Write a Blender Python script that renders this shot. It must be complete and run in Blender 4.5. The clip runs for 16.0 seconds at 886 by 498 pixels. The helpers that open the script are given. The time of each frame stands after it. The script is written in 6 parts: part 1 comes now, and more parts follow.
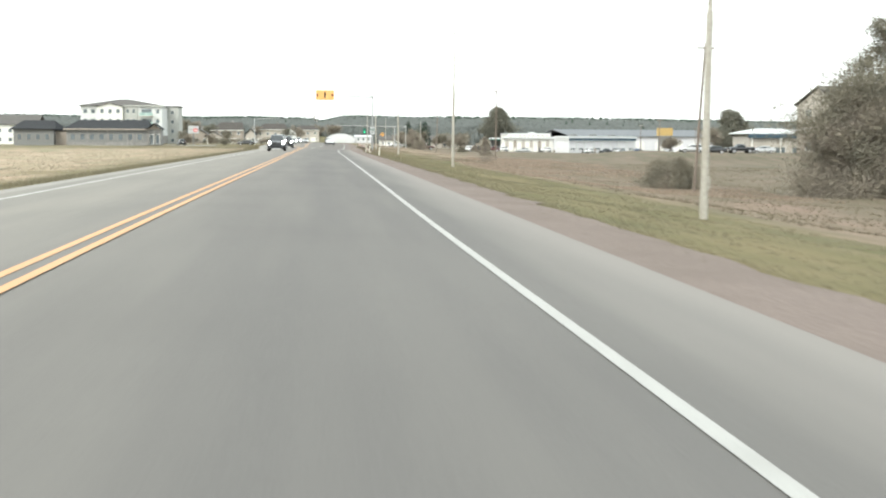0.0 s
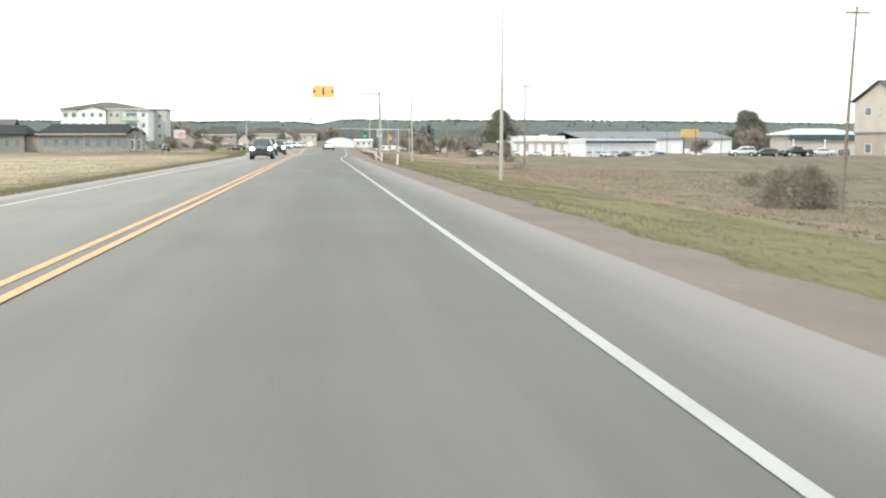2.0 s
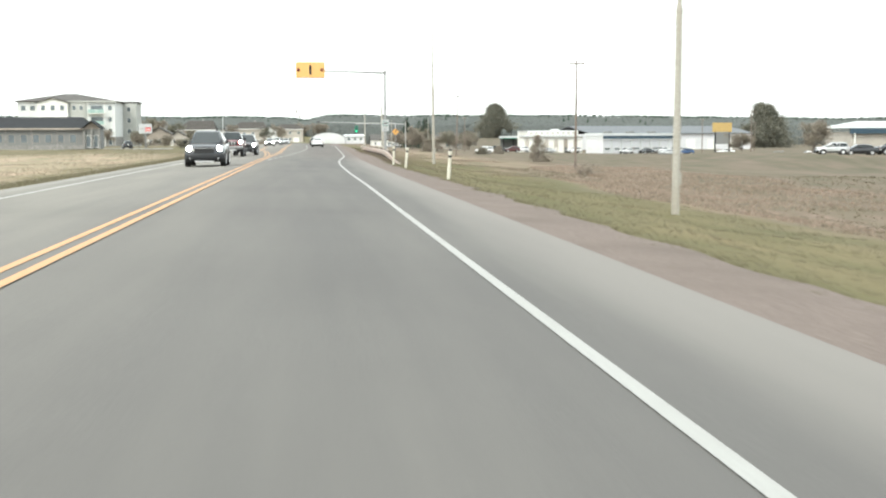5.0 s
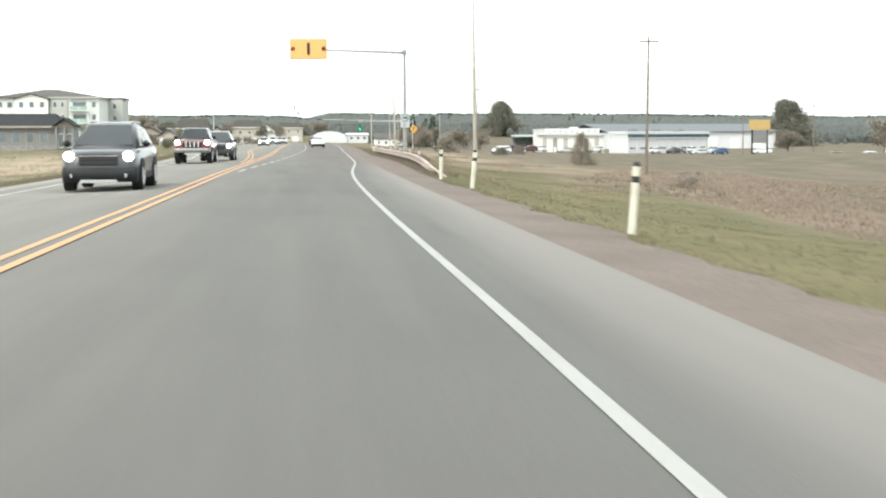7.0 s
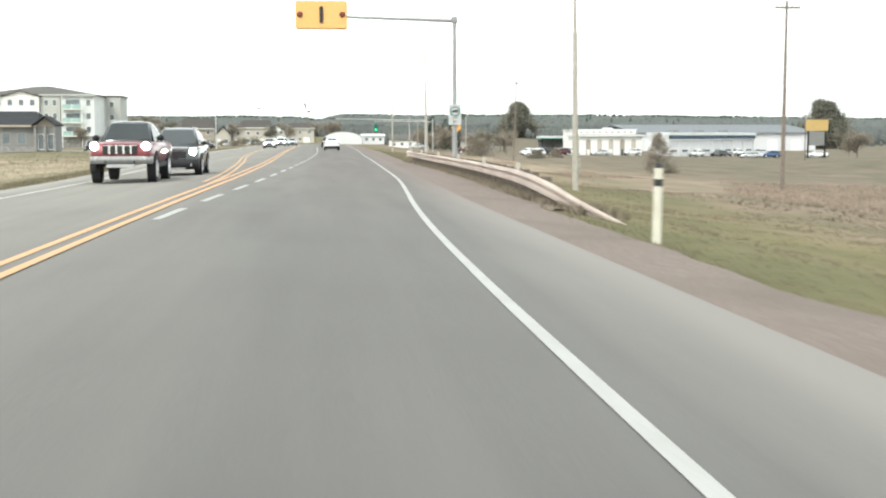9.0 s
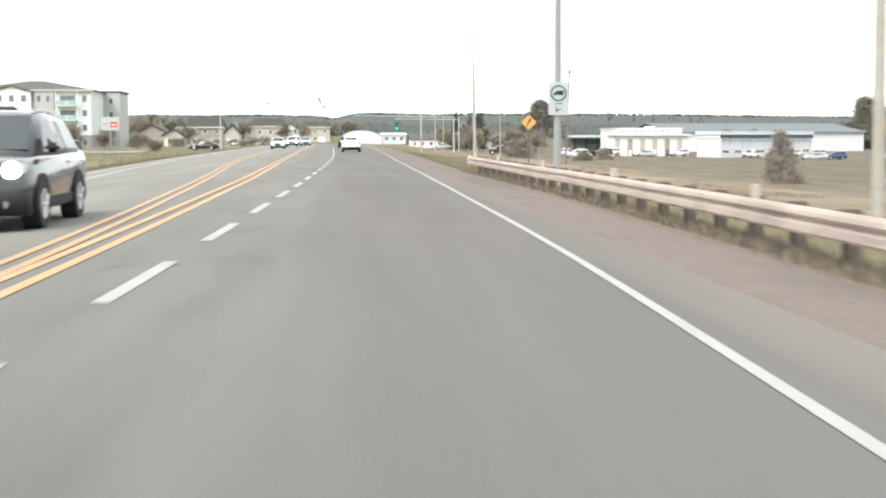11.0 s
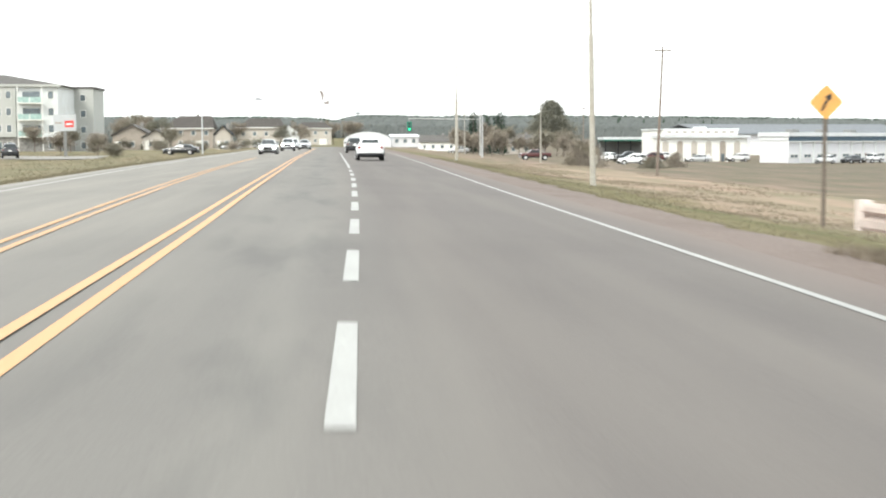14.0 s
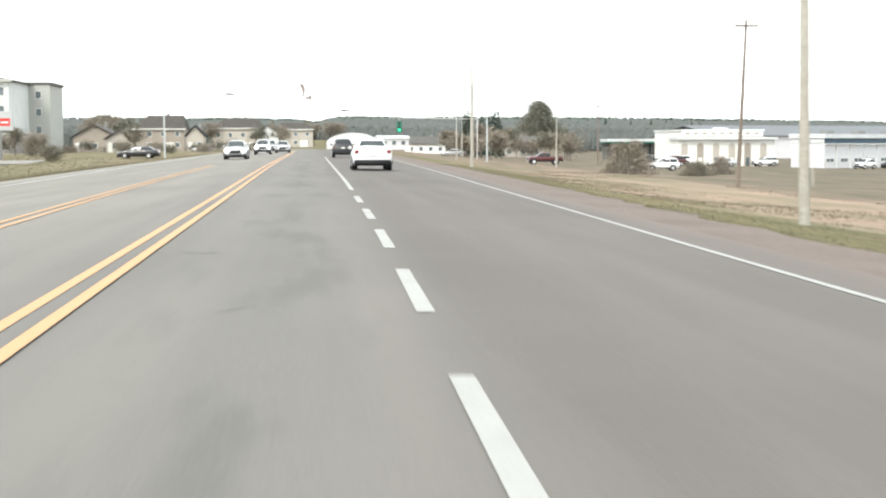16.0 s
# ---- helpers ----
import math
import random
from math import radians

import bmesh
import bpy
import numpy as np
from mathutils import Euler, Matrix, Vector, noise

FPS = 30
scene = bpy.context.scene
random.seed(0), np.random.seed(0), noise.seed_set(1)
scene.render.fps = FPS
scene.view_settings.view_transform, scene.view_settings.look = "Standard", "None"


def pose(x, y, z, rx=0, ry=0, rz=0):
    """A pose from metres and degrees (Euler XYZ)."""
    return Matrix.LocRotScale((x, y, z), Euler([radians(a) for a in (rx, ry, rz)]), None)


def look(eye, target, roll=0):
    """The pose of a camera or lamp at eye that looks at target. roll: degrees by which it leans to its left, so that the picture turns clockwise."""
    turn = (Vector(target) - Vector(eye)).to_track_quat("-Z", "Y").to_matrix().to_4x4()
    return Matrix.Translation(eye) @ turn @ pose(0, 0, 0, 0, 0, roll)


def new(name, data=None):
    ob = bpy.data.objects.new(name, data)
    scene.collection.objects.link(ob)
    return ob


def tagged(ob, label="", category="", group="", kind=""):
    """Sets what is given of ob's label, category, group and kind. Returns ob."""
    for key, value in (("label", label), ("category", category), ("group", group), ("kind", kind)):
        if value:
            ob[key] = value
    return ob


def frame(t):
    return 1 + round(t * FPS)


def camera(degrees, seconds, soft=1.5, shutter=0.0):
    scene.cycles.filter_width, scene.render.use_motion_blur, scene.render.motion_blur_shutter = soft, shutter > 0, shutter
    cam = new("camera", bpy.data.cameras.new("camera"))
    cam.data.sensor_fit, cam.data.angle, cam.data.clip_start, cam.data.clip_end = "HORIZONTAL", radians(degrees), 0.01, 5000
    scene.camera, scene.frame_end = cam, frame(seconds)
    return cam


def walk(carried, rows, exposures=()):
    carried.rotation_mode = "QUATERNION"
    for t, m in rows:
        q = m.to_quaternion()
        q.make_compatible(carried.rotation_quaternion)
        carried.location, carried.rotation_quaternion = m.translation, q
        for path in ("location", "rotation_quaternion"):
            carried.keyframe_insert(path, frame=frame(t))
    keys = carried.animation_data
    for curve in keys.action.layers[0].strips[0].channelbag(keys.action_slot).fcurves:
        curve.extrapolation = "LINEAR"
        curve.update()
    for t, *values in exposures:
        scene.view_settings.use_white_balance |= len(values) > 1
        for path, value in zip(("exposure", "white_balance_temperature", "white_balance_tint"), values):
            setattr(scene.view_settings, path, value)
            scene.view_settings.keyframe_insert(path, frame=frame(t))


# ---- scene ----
cam = camera(36.6, 16.0, soft=2.1, shutter=0.5)
EXPOSURE, KELVIN, TINT = 0.96, 6500, 7
PATH = [
    (0.0, pose(2.440, 0.000, 1.23, 85.330, -0.250, -5.170)),
    (0.5, pose(2.520, 8.068, 1.23, 85.382, 0.009, -5.026)),
    (1.0, pose(2.467, 16.043, 1.23, 85.415, 0.051, -5.078)),
    (1.5, pose(2.421, 23.868, 1.23, 85.546, 0.087, -5.134)),
    (2.0, pose(2.356, 31.493, 1.23, 85.484, 0.122, -5.283)),
    (2.5, pose(2.340, 38.922, 1.23, 85.368, 0.151, -5.555)),
    (3.0, pose(2.365, 46.093, 1.23, 85.282, 0.173, -5.756)),
    (3.5, pose(2.377, 53.124, 1.23, 85.256, 0.184, -5.824)),
    (4.0, pose(2.393, 60.125, 1.23, 85.314, 0.187, -5.813)),
    (6.5, pose(2.687, 96.402, 1.23, 85.258, 0.274, -5.864)),
    (7.0, pose(2.748, 103.660, 1.23, 85.247, 0.271, -5.814)),
    (7.5, pose(2.787, 110.916, 1.23, 85.201, 0.273, -5.732)),
    (8.0, pose(2.799, 118.337, 1.23, 85.271, 0.261, -5.593)),
    (8.5, pose(2.786, 125.260, 1.23, 85.175, 0.221, -5.497)),
    (9.0, pose(2.740, 132.037, 1.23, 85.305, 0.184, -5.323)),
    (11.5, pose(2.663, 167.550, 1.23, 85.282, 0.111, -4.468)),
    (12.0, pose(2.516, 174.633, 1.23, 85.838, 0.096, -4.259)),
    (12.5, pose(2.345, 181.051, 1.23, 85.408, 0.109, -4.104)),
    (13.0, pose(2.225, 187.531, 1.23, 85.347, 0.140, -4.249)),
    (13.5, pose(2.096, 193.982, 1.23, 85.334, 0.154, -4.438)),
    (14.0, pose(1.962, 200.723, 1.23, 85.383, 0.152, -4.659)),
    (14.5, pose(1.864, 207.134, 1.23, 85.480, 0.140, -4.855)),
    (15.0, pose(1.818, 213.608, 1.23, 85.379, 0.123, -5.041)),
    (15.5, pose(1.759, 220.504, 1.23, 85.511, 0.097, -5.307)),
    (16.0, pose(1.701, 226.844, 1.23, 85.463, 0.077, -5.477)),
]
walk(cam, PATH, exposures=((0.0, EXPOSURE, KELVIN, TINT - 4), (9.0, EXPOSURE, KELVIN, TINT - 4), (11.5, EXPOSURE + 0.09, KELVIN, TINT - 1), (16.0, EXPOSURE + 0.09, KELVIN, TINT - 1)))

# ---- light: a bright, thinly overcast spring day ----
world = bpy.data.worlds.new("overcast_sky")
scene.world = world
world.use_nodes = True
wt = world.node_tree
sky = wt.nodes.new("ShaderNodeTexSky")
sky.sky_type = 'NISHITA'
sky.sun_disc = False
sky.sun_elevation, sky.sun_rotation = radians(48), radians(215)
sky.air_density, sky.dust_density, sky.ozone_density = 1.0, 4.0, 0.6
cloud = wt.nodes.new("ShaderNodeMixRGB")
cloud.inputs[0].default_value = 0.72
cloud.inputs[2].default_value = (12.6, 12.9, 13.0, 1)
wt.links.new(sky.outputs[0], cloud.inputs[1])
wt.links.new(cloud.outputs[0], wt.nodes["Background"].inputs[0])
wt.nodes["Background"].inputs[1].default_value = 0.1

sun_data = bpy.data.lights.new("sun", 'SUN')
sun_data.energy, sun_data.angle, sun_data.color = 1.3, radians(14), (1.0, 0.96, 0.9)
sun = new("sun", sun_data)
sun.matrix_world = look((0, 0, 50), (28.7, 41, 50 - 55.6))

# ---- materials ----
MATS = {}


def material(name, base, rough=0.7, metal=0.0, spec=0.4, vary=0.25, grain=30.0, stain=1.2, bump=0.15, dist=0.01, tint=None, tint_amount=0.5, coat=0.0, per_object=0.0):
    """A surface with fine grain, broad stains and relief, at real size."""
    if name in MATS:
        return MATS[name]
    m = bpy.data.materials.new(name)
    m.use_nodes = True
    t = m.node_tree
    b = t.nodes["Principled BSDF"]
    b.inputs["Roughness"].default_value, b.inputs["Metallic"].default_value = rough, metal
    b.inputs["Specular IOR Level"].default_value = spec
    b.inputs["Coat Weight"].default_value = coat
    geo = t.nodes.new("ShaderNodeNewGeometry")
    fine, broad = t.nodes.new("ShaderNodeTexNoise"), t.nodes.new("ShaderNodeTexNoise")
    fine.inputs["Scale"].default_value, fine.inputs["Detail"].default_value = grain, 4
    broad.inputs["Scale"].default_value, broad.inputs["Detail"].default_value = stain, 5
    for n in (fine, broad):
        t.links.new(geo.outputs["Position"], n.inputs["Vector"])
    dark = tuple(max(0.0, c * (1 - vary)) for c in base)
    light = tuple(min(1.0, c * (1 + vary)) for c in base)
    ramp = t.nodes.new("ShaderNodeValToRGB")
    ramp.color_ramp.elements[0].position, ramp.color_ramp.elements[1].position = 0.3, 0.7
    ramp.color_ramp.elements[0].color, ramp.color_ramp.elements[1].color = (*dark, 1), (*light, 1)
    t.links.new(fine.outputs[0], ramp.inputs[0])
    mix = t.nodes.new("ShaderNodeMixRGB")
    mix.inputs[2].default_value = (*(tint or tuple(c * 0.75 for c in base)), 1)
    mask = t.nodes.new("ShaderNodeMapRange")
    mask.inputs[1].default_value, mask.inputs[2].default_value = 0.45, 0.72
    mask.inputs[3].default_value, mask.inputs[4].default_value = 0.0, tint_amount
    t.links.new(broad.outputs[0], mask.inputs[0])
    t.links.new(mask.outputs[0], mix.inputs[0])
    t.links.new(ramp.outputs[0], mix.inputs[1])
    out = mix.outputs[0]
    if per_object:
        info = t.nodes.new("ShaderNodeObjectInfo")
        rng = t.nodes.new("ShaderNodeMapRange")
        rng.inputs[3].default_value, rng.inputs[4].default_value = 1 - per_object, 1 + per_object
        t.links.new(info.outputs["Random"], rng.inputs[0])
        mul = t.nodes.new("ShaderNodeVectorMath")
        mul.operation = 'SCALE'
        t.links.new(out, mul.inputs[0])
        t.links.new(rng.outputs[0], mul.inputs["Scale"])
        out = mul.outputs[0]
    t.links.new(out, b.inputs["Base Color"])
    if bump:
        bp = t.nodes.new("ShaderNodeBump")
        bp.inputs["Strength"].default_value, bp.inputs["Distance"].default_value = bump, dist
        t.links.new(fine.outputs[0], bp.inputs["Height"])
        t.links.new(bp.outputs[0], b.inputs["Normal"])
    MATS[name] = m
    return m


def glowing(name, rgb, power):
    m = bpy.data.materials.new(name)
    m.use_nodes = True
    b = m.node_tree.nodes["Principled BSDF"]
    b.inputs["Base Color"].default_value = (*rgb, 1)
    b.inputs["Emission Color"].default_value = (*rgb, 1)
    b.inputs["Emission Strength"].default_value = power
    return m


def asphalt_material():
    """Old grey asphalt: fine aggregate, darker wheel paths and oil, pale dust, sealed joints."""
    m = material("asphalt", (0.116, 0.1115, 0.107), rough=0.9, spec=0.18, vary=0.16, grain=55, stain=0.16, bump=0.35, dist=0.006, tint=(0.098, 0.094, 0.091), tint_amount=0.7)
    t = m.node_tree
    b = t.nodes["Principled BSDF"]
    old = b.inputs["Base Color"].links[0].from_socket
    geo = t.nodes.new("ShaderNodeNewGeometry")
    squeeze = t.nodes.new("ShaderNodeVectorMath")
    squeeze.operation = 'MULTIPLY'
    squeeze.inputs[1].default_value = (1.1, 0.06, 1)
    t.links.new(geo.outputs["Position"], squeeze.inputs[0])
    streak = t.nodes.new("ShaderNodeTexNoise")
    streak.inputs["Scale"].default_value, streak.inputs["Detail"].default_value = 1.0, 4
    t.links.new(squeeze.outputs[0], streak.inputs["Vector"])
    rng = t.nodes.new("ShaderNodeMapRange")
    rng.inputs[1].default_value, rng.inputs[2].default_value, rng.inputs[4].default_value = 0.42, 0.7, 0.55
    t.links.new(streak.outputs[0], rng.inputs[0])
    mix = t.nodes.new("ShaderNodeMixRGB")
    mix.inputs[2].default_value = (0.147, 0.141, 0.131, 1)
    t.links.new(rng.outputs[0], mix.inputs[0])
    t.links.new(old, mix.inputs[1])
    # the outer lane was paved anew with a darker, redder stone where the road widens
    sep = t.nodes.new("ShaderNodeSeparateXYZ")
    t.links.new(geo.outputs["Position"], sep.inputs[0])
    east, north, both = t.nodes.new("ShaderNodeMapRange"), t.nodes.new("ShaderNodeMapRange"), t.nodes.new("ShaderNodeMath")
    east.inputs[1].default_value, east.inputs[2].default_value = 1.6, 3.0
    north.inputs[1].default_value, north.inputs[2].default_value = 150, 178
    t.links.new(sep.outputs[0], east.inputs[0])
    t.links.new(sep.outputs[1], north.inputs[0])
    both.operation = 'MULTIPLY'
    t.links.new(east.outputs[0], both.inputs[0])
    t.links.new(north.outputs[0], both.inputs[1])
    lane = t.nodes.new("ShaderNodeMixRGB")
    lane.blend_type = 'MULTIPLY'
    lane.inputs[2].default_value = (0.805, 0.772, 0.78, 1)
    t.links.new(both.outputs[0], lane.inputs[0])
    # left side: windscreen glare painted into the colour; past y 150: older, paler paving
    glare_and_age = t.nodes.new("ShaderNodeMixRGB")
    glare_and_age.blend_type = 'MULTIPLY'
    glare_and_age.inputs[2].default_value = (1.56, 1.54, 1.46, 1)
    # west spreads the painted glare, strongest over the far left lane
    west, glare_age_mask = t.nodes.new("ShaderNodeMapRange"), t.nodes.new("ShaderNodeMath")
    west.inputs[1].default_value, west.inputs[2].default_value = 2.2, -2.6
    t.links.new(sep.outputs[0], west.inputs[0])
    glare_age_mask.operation = 'MAXIMUM'
    t.links.new(west.outputs[0], glare_age_mask.inputs[0])
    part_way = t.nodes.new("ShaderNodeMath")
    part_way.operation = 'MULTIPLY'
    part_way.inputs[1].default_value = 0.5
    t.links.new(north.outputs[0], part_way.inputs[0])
    t.links.new(part_way.outputs[0], glare_age_mask.inputs[1])
    t.links.new(glare_age_mask.outputs[0], glare_and_age.inputs[0])
    t.links.new(mix.outputs[0], glare_and_age.inputs[1])
    # old oil and patching stains beside the lane dashes
    spots = t.nodes.new("ShaderNodeTexNoise")
    spots.inputs["Scale"].default_value, spots.inputs["Detail"].default_value = 1.0, 6
    squash = t.nodes.new("ShaderNodeVectorMath")
    squash.operation = 'MULTIPLY'
    squash.inputs[1].default_value = (1.3, 0.22, 1)
    t.links.new(geo.outputs["Position"], squash.inputs[0])
    t.links.new(squash.outputs[0], spots.inputs["Vector"])
    heavy, lane_in, lane_out, pair, blot = (t.nodes.new("ShaderNodeMapRange"), t.nodes.new("ShaderNodeMapRange"), t.nodes.new("ShaderNodeMapRange"), t.nodes.new("ShaderNodeMath"), t.nodes.new("ShaderNodeMath"))
    heavy.inputs[1].default_value, heavy.inputs[2].default_value = 0.5, 0.62
    lane_in.inputs[1].default_value, lane_in.inputs[2].default_value = 0.3, 0.8
    lane_out.inputs[1].default_value, lane_out.inputs[2].default_value = 2.6, 1.7
    t.links.new(spots.outputs[0], heavy.inputs[0])
    t.links.new(sep.outputs[0], lane_in.inputs[0])
    t.links.new(sep.outputs[0], lane_out.inputs[0])
    pair.operation = blot.operation = 'MULTIPLY'
    t.links.new(lane_in.outputs[0], pair.inputs[0])
    t.links.new(lane_out.outputs[0], pair.inputs[1])
    some = t.nodes.new("ShaderNodeMath")
    some.operation = 'MULTIPLY'
    t.links.new(heavy.outputs[0], some.inputs[0])
    t.links.new(north.outputs[0], some.inputs[1])
    t.links.new(pair.outputs[0], blot.inputs[0])
    t.links.new(some.outputs[0], blot.inputs[1])
    stained = t.nodes.new("ShaderNodeMixRGB")
    stained.blend_type = 'MULTIPLY'
    stained.inputs[2].default_value = (0.84, 0.85, 0.86, 1)
    t.links.new(blot.outputs[0], stained.inputs[0])
    t.links.new(glare_and_age.outputs[0], stained.inputs[1])
    t.links.new(stained.outputs[0], lane.inputs[1])
    # pale dust blown on to the outer shoulder
    drift, edge, veil = t.nodes.new("ShaderNodeMath"), t.nodes.new("ShaderNodeMath"), t.nodes.new("ShaderNodeMapRange")
    drift.operation, edge.operation = 'MULTIPLY_ADD', 'SUBTRACT'
    clamp = t.nodes.new("ShaderNodeMapRange")
    clamp.inputs[1].default_value, clamp.inputs[2].default_value, clamp.inputs[4].default_value = 140, 300, 3.1
    t.links.new(sep.outputs[1], clamp.inputs[0])
    drift.inputs[1].default_value = 0.9
    t.links.new(streak.outputs[0], drift.inputs[0])
    t.links.new(sep.outputs[0], drift.inputs[2])
    t.links.new(drift.outputs[0], edge.inputs[0])
    t.links.new(clamp.outputs[0], edge.inputs[1])
    veil.inputs[1].default_value, veil.inputs[2].default_value, veil.inputs[4].default_value = 4.95, 6.0, 0.95
    t.links.new(edge.outputs[0], veil.inputs[0])
    dusty = t.nodes.new("ShaderNodeMixRGB")
    powder = t.nodes.new("ShaderNodeMixRGB")
    powder.inputs[1].default_value, powder.inputs[2].default_value = (0.196, 0.184, 0.171, 1), (0.158, 0.131, 0.118, 1)
    t.links.new(north.outputs[0], powder.inputs[0])
    t.links.new(powder.outputs[0], dusty.inputs[2])
    t.links.new(veil.outputs[0], dusty.inputs[0])
    t.links.new(lane.outputs[0], dusty.inputs[1])
    t.links.new(dusty.outputs[0], b.inputs["Base Color"])
    return m


def ground_material():
    """Mown verge, straw, bare brown growth, by distance from the road, with ragged edges."""
    m = bpy.data.materials.new("spring_ground")
    m.use_nodes = True
    t = m.node_tree
    b = t.nodes["Principled BSDF"]
    b.inputs["Roughness"].default_value, b.inputs["Specular IOR Level"].default_value = 0.95, 0.1
    geo = t.nodes.new("ShaderNodeNewGeometry")
    sep = t.nodes.new("ShaderNodeSeparateXYZ")
    t.links.new(geo.outputs["Position"], sep.inputs[0])

    def tex(scale, detail=5):
        n = t.nodes.new("ShaderNodeTexNoise")
        n.inputs["Scale"].default_value, n.inputs["Detail"].default_value = scale, detail
        t.links.new(geo.outputs["Position"], n.inputs["Vector"])
        return n.outputs[0]

    def calc(op, a, c):
        n = t.nodes.new("ShaderNodeMath")
        n.operation = op
        for i, v in enumerate((a, c)):
            if isinstance(v, (int, float)):
                n.inputs[i].default_value = v
            else:
                t.links.new(v, n.inputs[i])
        return n.outputs[0]
    shove = calc('MULTIPLY', calc('SUBTRACT', tex(0.12), 0.5), 14.0)
    small = calc('MULTIPLY', calc('SUBTRACT', tex(0.9), 0.5), 4.0)
    along = calc('ADD', calc('ADD', sep.outputs[0], shove), small)
    zone = t.nodes.new("ShaderNodeMapRange")
    zone.inputs[1].default_value, zone.inputs[2].default_value = -60, 60
    t.links.new(along, zone.inputs[0])
    ramp = t.nodes.new("ShaderNodeValToRGB")
    stops = ((0.0, (0.22, 0.2, 0.14)), (0.30, (0.305, 0.265, 0.206)), (0.40, (0.274, 0.236, 0.178)), (0.425, (0.135, 0.125, 0.072)), (0.5, (0.122, 0.117, 0.067)), (0.60, (0.130, 0.121, 0.068)),
             (0.635, (0.136, 0.125, 0.077)), (0.665, (0.162, 0.137, 0.106)), (0.73, (0.168, 0.138, 0.112)), (0.80, (0.136, 0.119, 0.094)), (1.0, (0.126, 0.113, 0.091)))
    for i, (p, c) in enumerate(stops):
        e = ramp.color_ramp.elements[i] if i < 2 else ramp.color_ramp.elements.new(p)
        e.position, e.color = p, (*c, 1)
    t.links.new(zone.outputs[0], ramp.inputs[0])
    def span(v, a, c):
        n = t.nodes.new("ShaderNodeMapRange")
        n.inputs[1].default_value, n.inputs[2].default_value = a, c
        t.links.new(v, n.inputs[0])
        return n.outputs[0]
    bank = calc('MULTIPLY', calc('MULTIPLY', calc('MULTIPLY', span(sep.outputs[1], 185, 235), span(sep.outputs[1], 365, 305)), span(along, 11.5, 14.5)), span(along, 33, 25))
    straw = t.nodes.new("ShaderNodeMixRGB")
    straw.inputs[2].default_value = (0.222, 0.186, 0.144, 1)
    t.links.new(bank, straw.inputs[0])
    t.links.new(ramp.outputs[0], straw.inputs[1])
    worn = calc('MULTIPLY', span(sep.outputs[1], 205, 275), span(along, -7, -13))
    tired = t.nodes.new("ShaderNodeMixRGB")
    tired.inputs[2].default_value = (0.155, 0.142, 0.095, 1)
    t.links.new(worn, tired.inputs[0])
    t.links.new(straw.outputs[0], tired.inputs[1])
    patch = t.nodes.new("ShaderNodeMixRGB")
    patch.blend_type = 'MULTIPLY'
    patch.inputs[0].default_value = 0.75
    pr = t.nodes.new("ShaderNodeValToRGB")
    pr.color_ramp.elements[0].position, pr.color_ramp.elements[1].position = 0.3, 0.72
    pr.color_ramp.elements[0].color, pr.color_ramp.elements[1].color = (0.76, 0.8, 0.72, 1), (1.27, 1.13, 1.15, 1)
    t.links.new(tex(0.2, 8), pr.inputs[0])
    t.links.new(tired.outputs[0], patch.inputs[1])
    t.links.new(pr.outputs[0], patch.inputs[2])
    blades = t.nodes.new("ShaderNodeMixRGB")
    blades.blend_type = 'MULTIPLY'
    blades.inputs[0].default_value = 0.6
    br = t.nodes.new("ShaderNodeValToRGB")
    br.color_ramp.elements[0].position, br.color_ramp.elements[1].position = 0.25, 0.75
    br.color_ramp.elements[0].color, br.color_ramp.elements[1].color = (0.86, 0.86, 0.84, 1), (1.13, 1.13, 1.12, 1)
    fine = tex(9.0, 6)
    t.links.new(fine, br.inputs[0])
    # mowing and seeding streaks that run with the road
    drawn = t.nodes.new("ShaderNodeVectorMath")
    drawn.operation = 'MULTIPLY'
    drawn.inputs[1].default_value = (0.55, 0.045, 1)
    t.links.new(geo.outputs["Position"], drawn.inputs[0])
    band = t.nodes.new("ShaderNodeTexNoise")
    band.inputs["Scale"].default_value, band.inputs["Detail"].default_value = 1.0, 5
    t.links.new(drawn.outputs[0], band.inputs["Vector"])
    tone = t.nodes.new("ShaderNodeValToRGB")
    tone.color_ramp.elements[0].position, tone.color_ramp.elements[1].position = 0.34, 0.68
    tone.color_ramp.elements[0].color, tone.color_ramp.elements[1].color = (0.78, 0.84, 0.74, 1), (1.24, 1.14, 1.16, 1)
    t.links.new(band.outputs[0], tone.inputs[0])
    mown = t.nodes.new("ShaderNodeMixRGB")
    mown.blend_type = 'MULTIPLY'
    mown.inputs[0].default_value = 0.8
    t.links.new(patch.outputs[0], mown.inputs[1])
    t.links.new(tone.outputs[0], mown.inputs[2])
    t.links.new(mown.outputs[0], blades.inputs[1])
    t.links.new(br.outputs[0], blades.inputs[2])
    t.links.new(blades.outputs[0], b.inputs["Base Color"])
    bp = t.nodes.new("ShaderNodeBump")
    bp.inputs["Strength"].default_value, bp.inputs["Distance"].default_value = 0.35, 0.06
    t.links.new(fine, bp.inputs["Height"])
    t.links.new(bp.outputs[0], b.inputs["Normal"])
    return m


ASPHALT, GROUND = asphalt_material(), ground_material()
GRAVEL = material("pink_gravel", (0.166, 0.135, 0.12), rough=0.95, spec=0.15, vary=0.3, grain=22, stain=0.35, bump=0.8, dist=0.03, tint=(0.13, 0.107, 0.092), tint_amount=0.9)
DUST = material("dusty_shoulder", (0.25, 0.24, 0.222), rough=0.95, spec=0.15, vary=0.2, grain=30, stain=0.5, bump=0.5, dist=0.015, tint=(0.19, 0.18, 0.17))
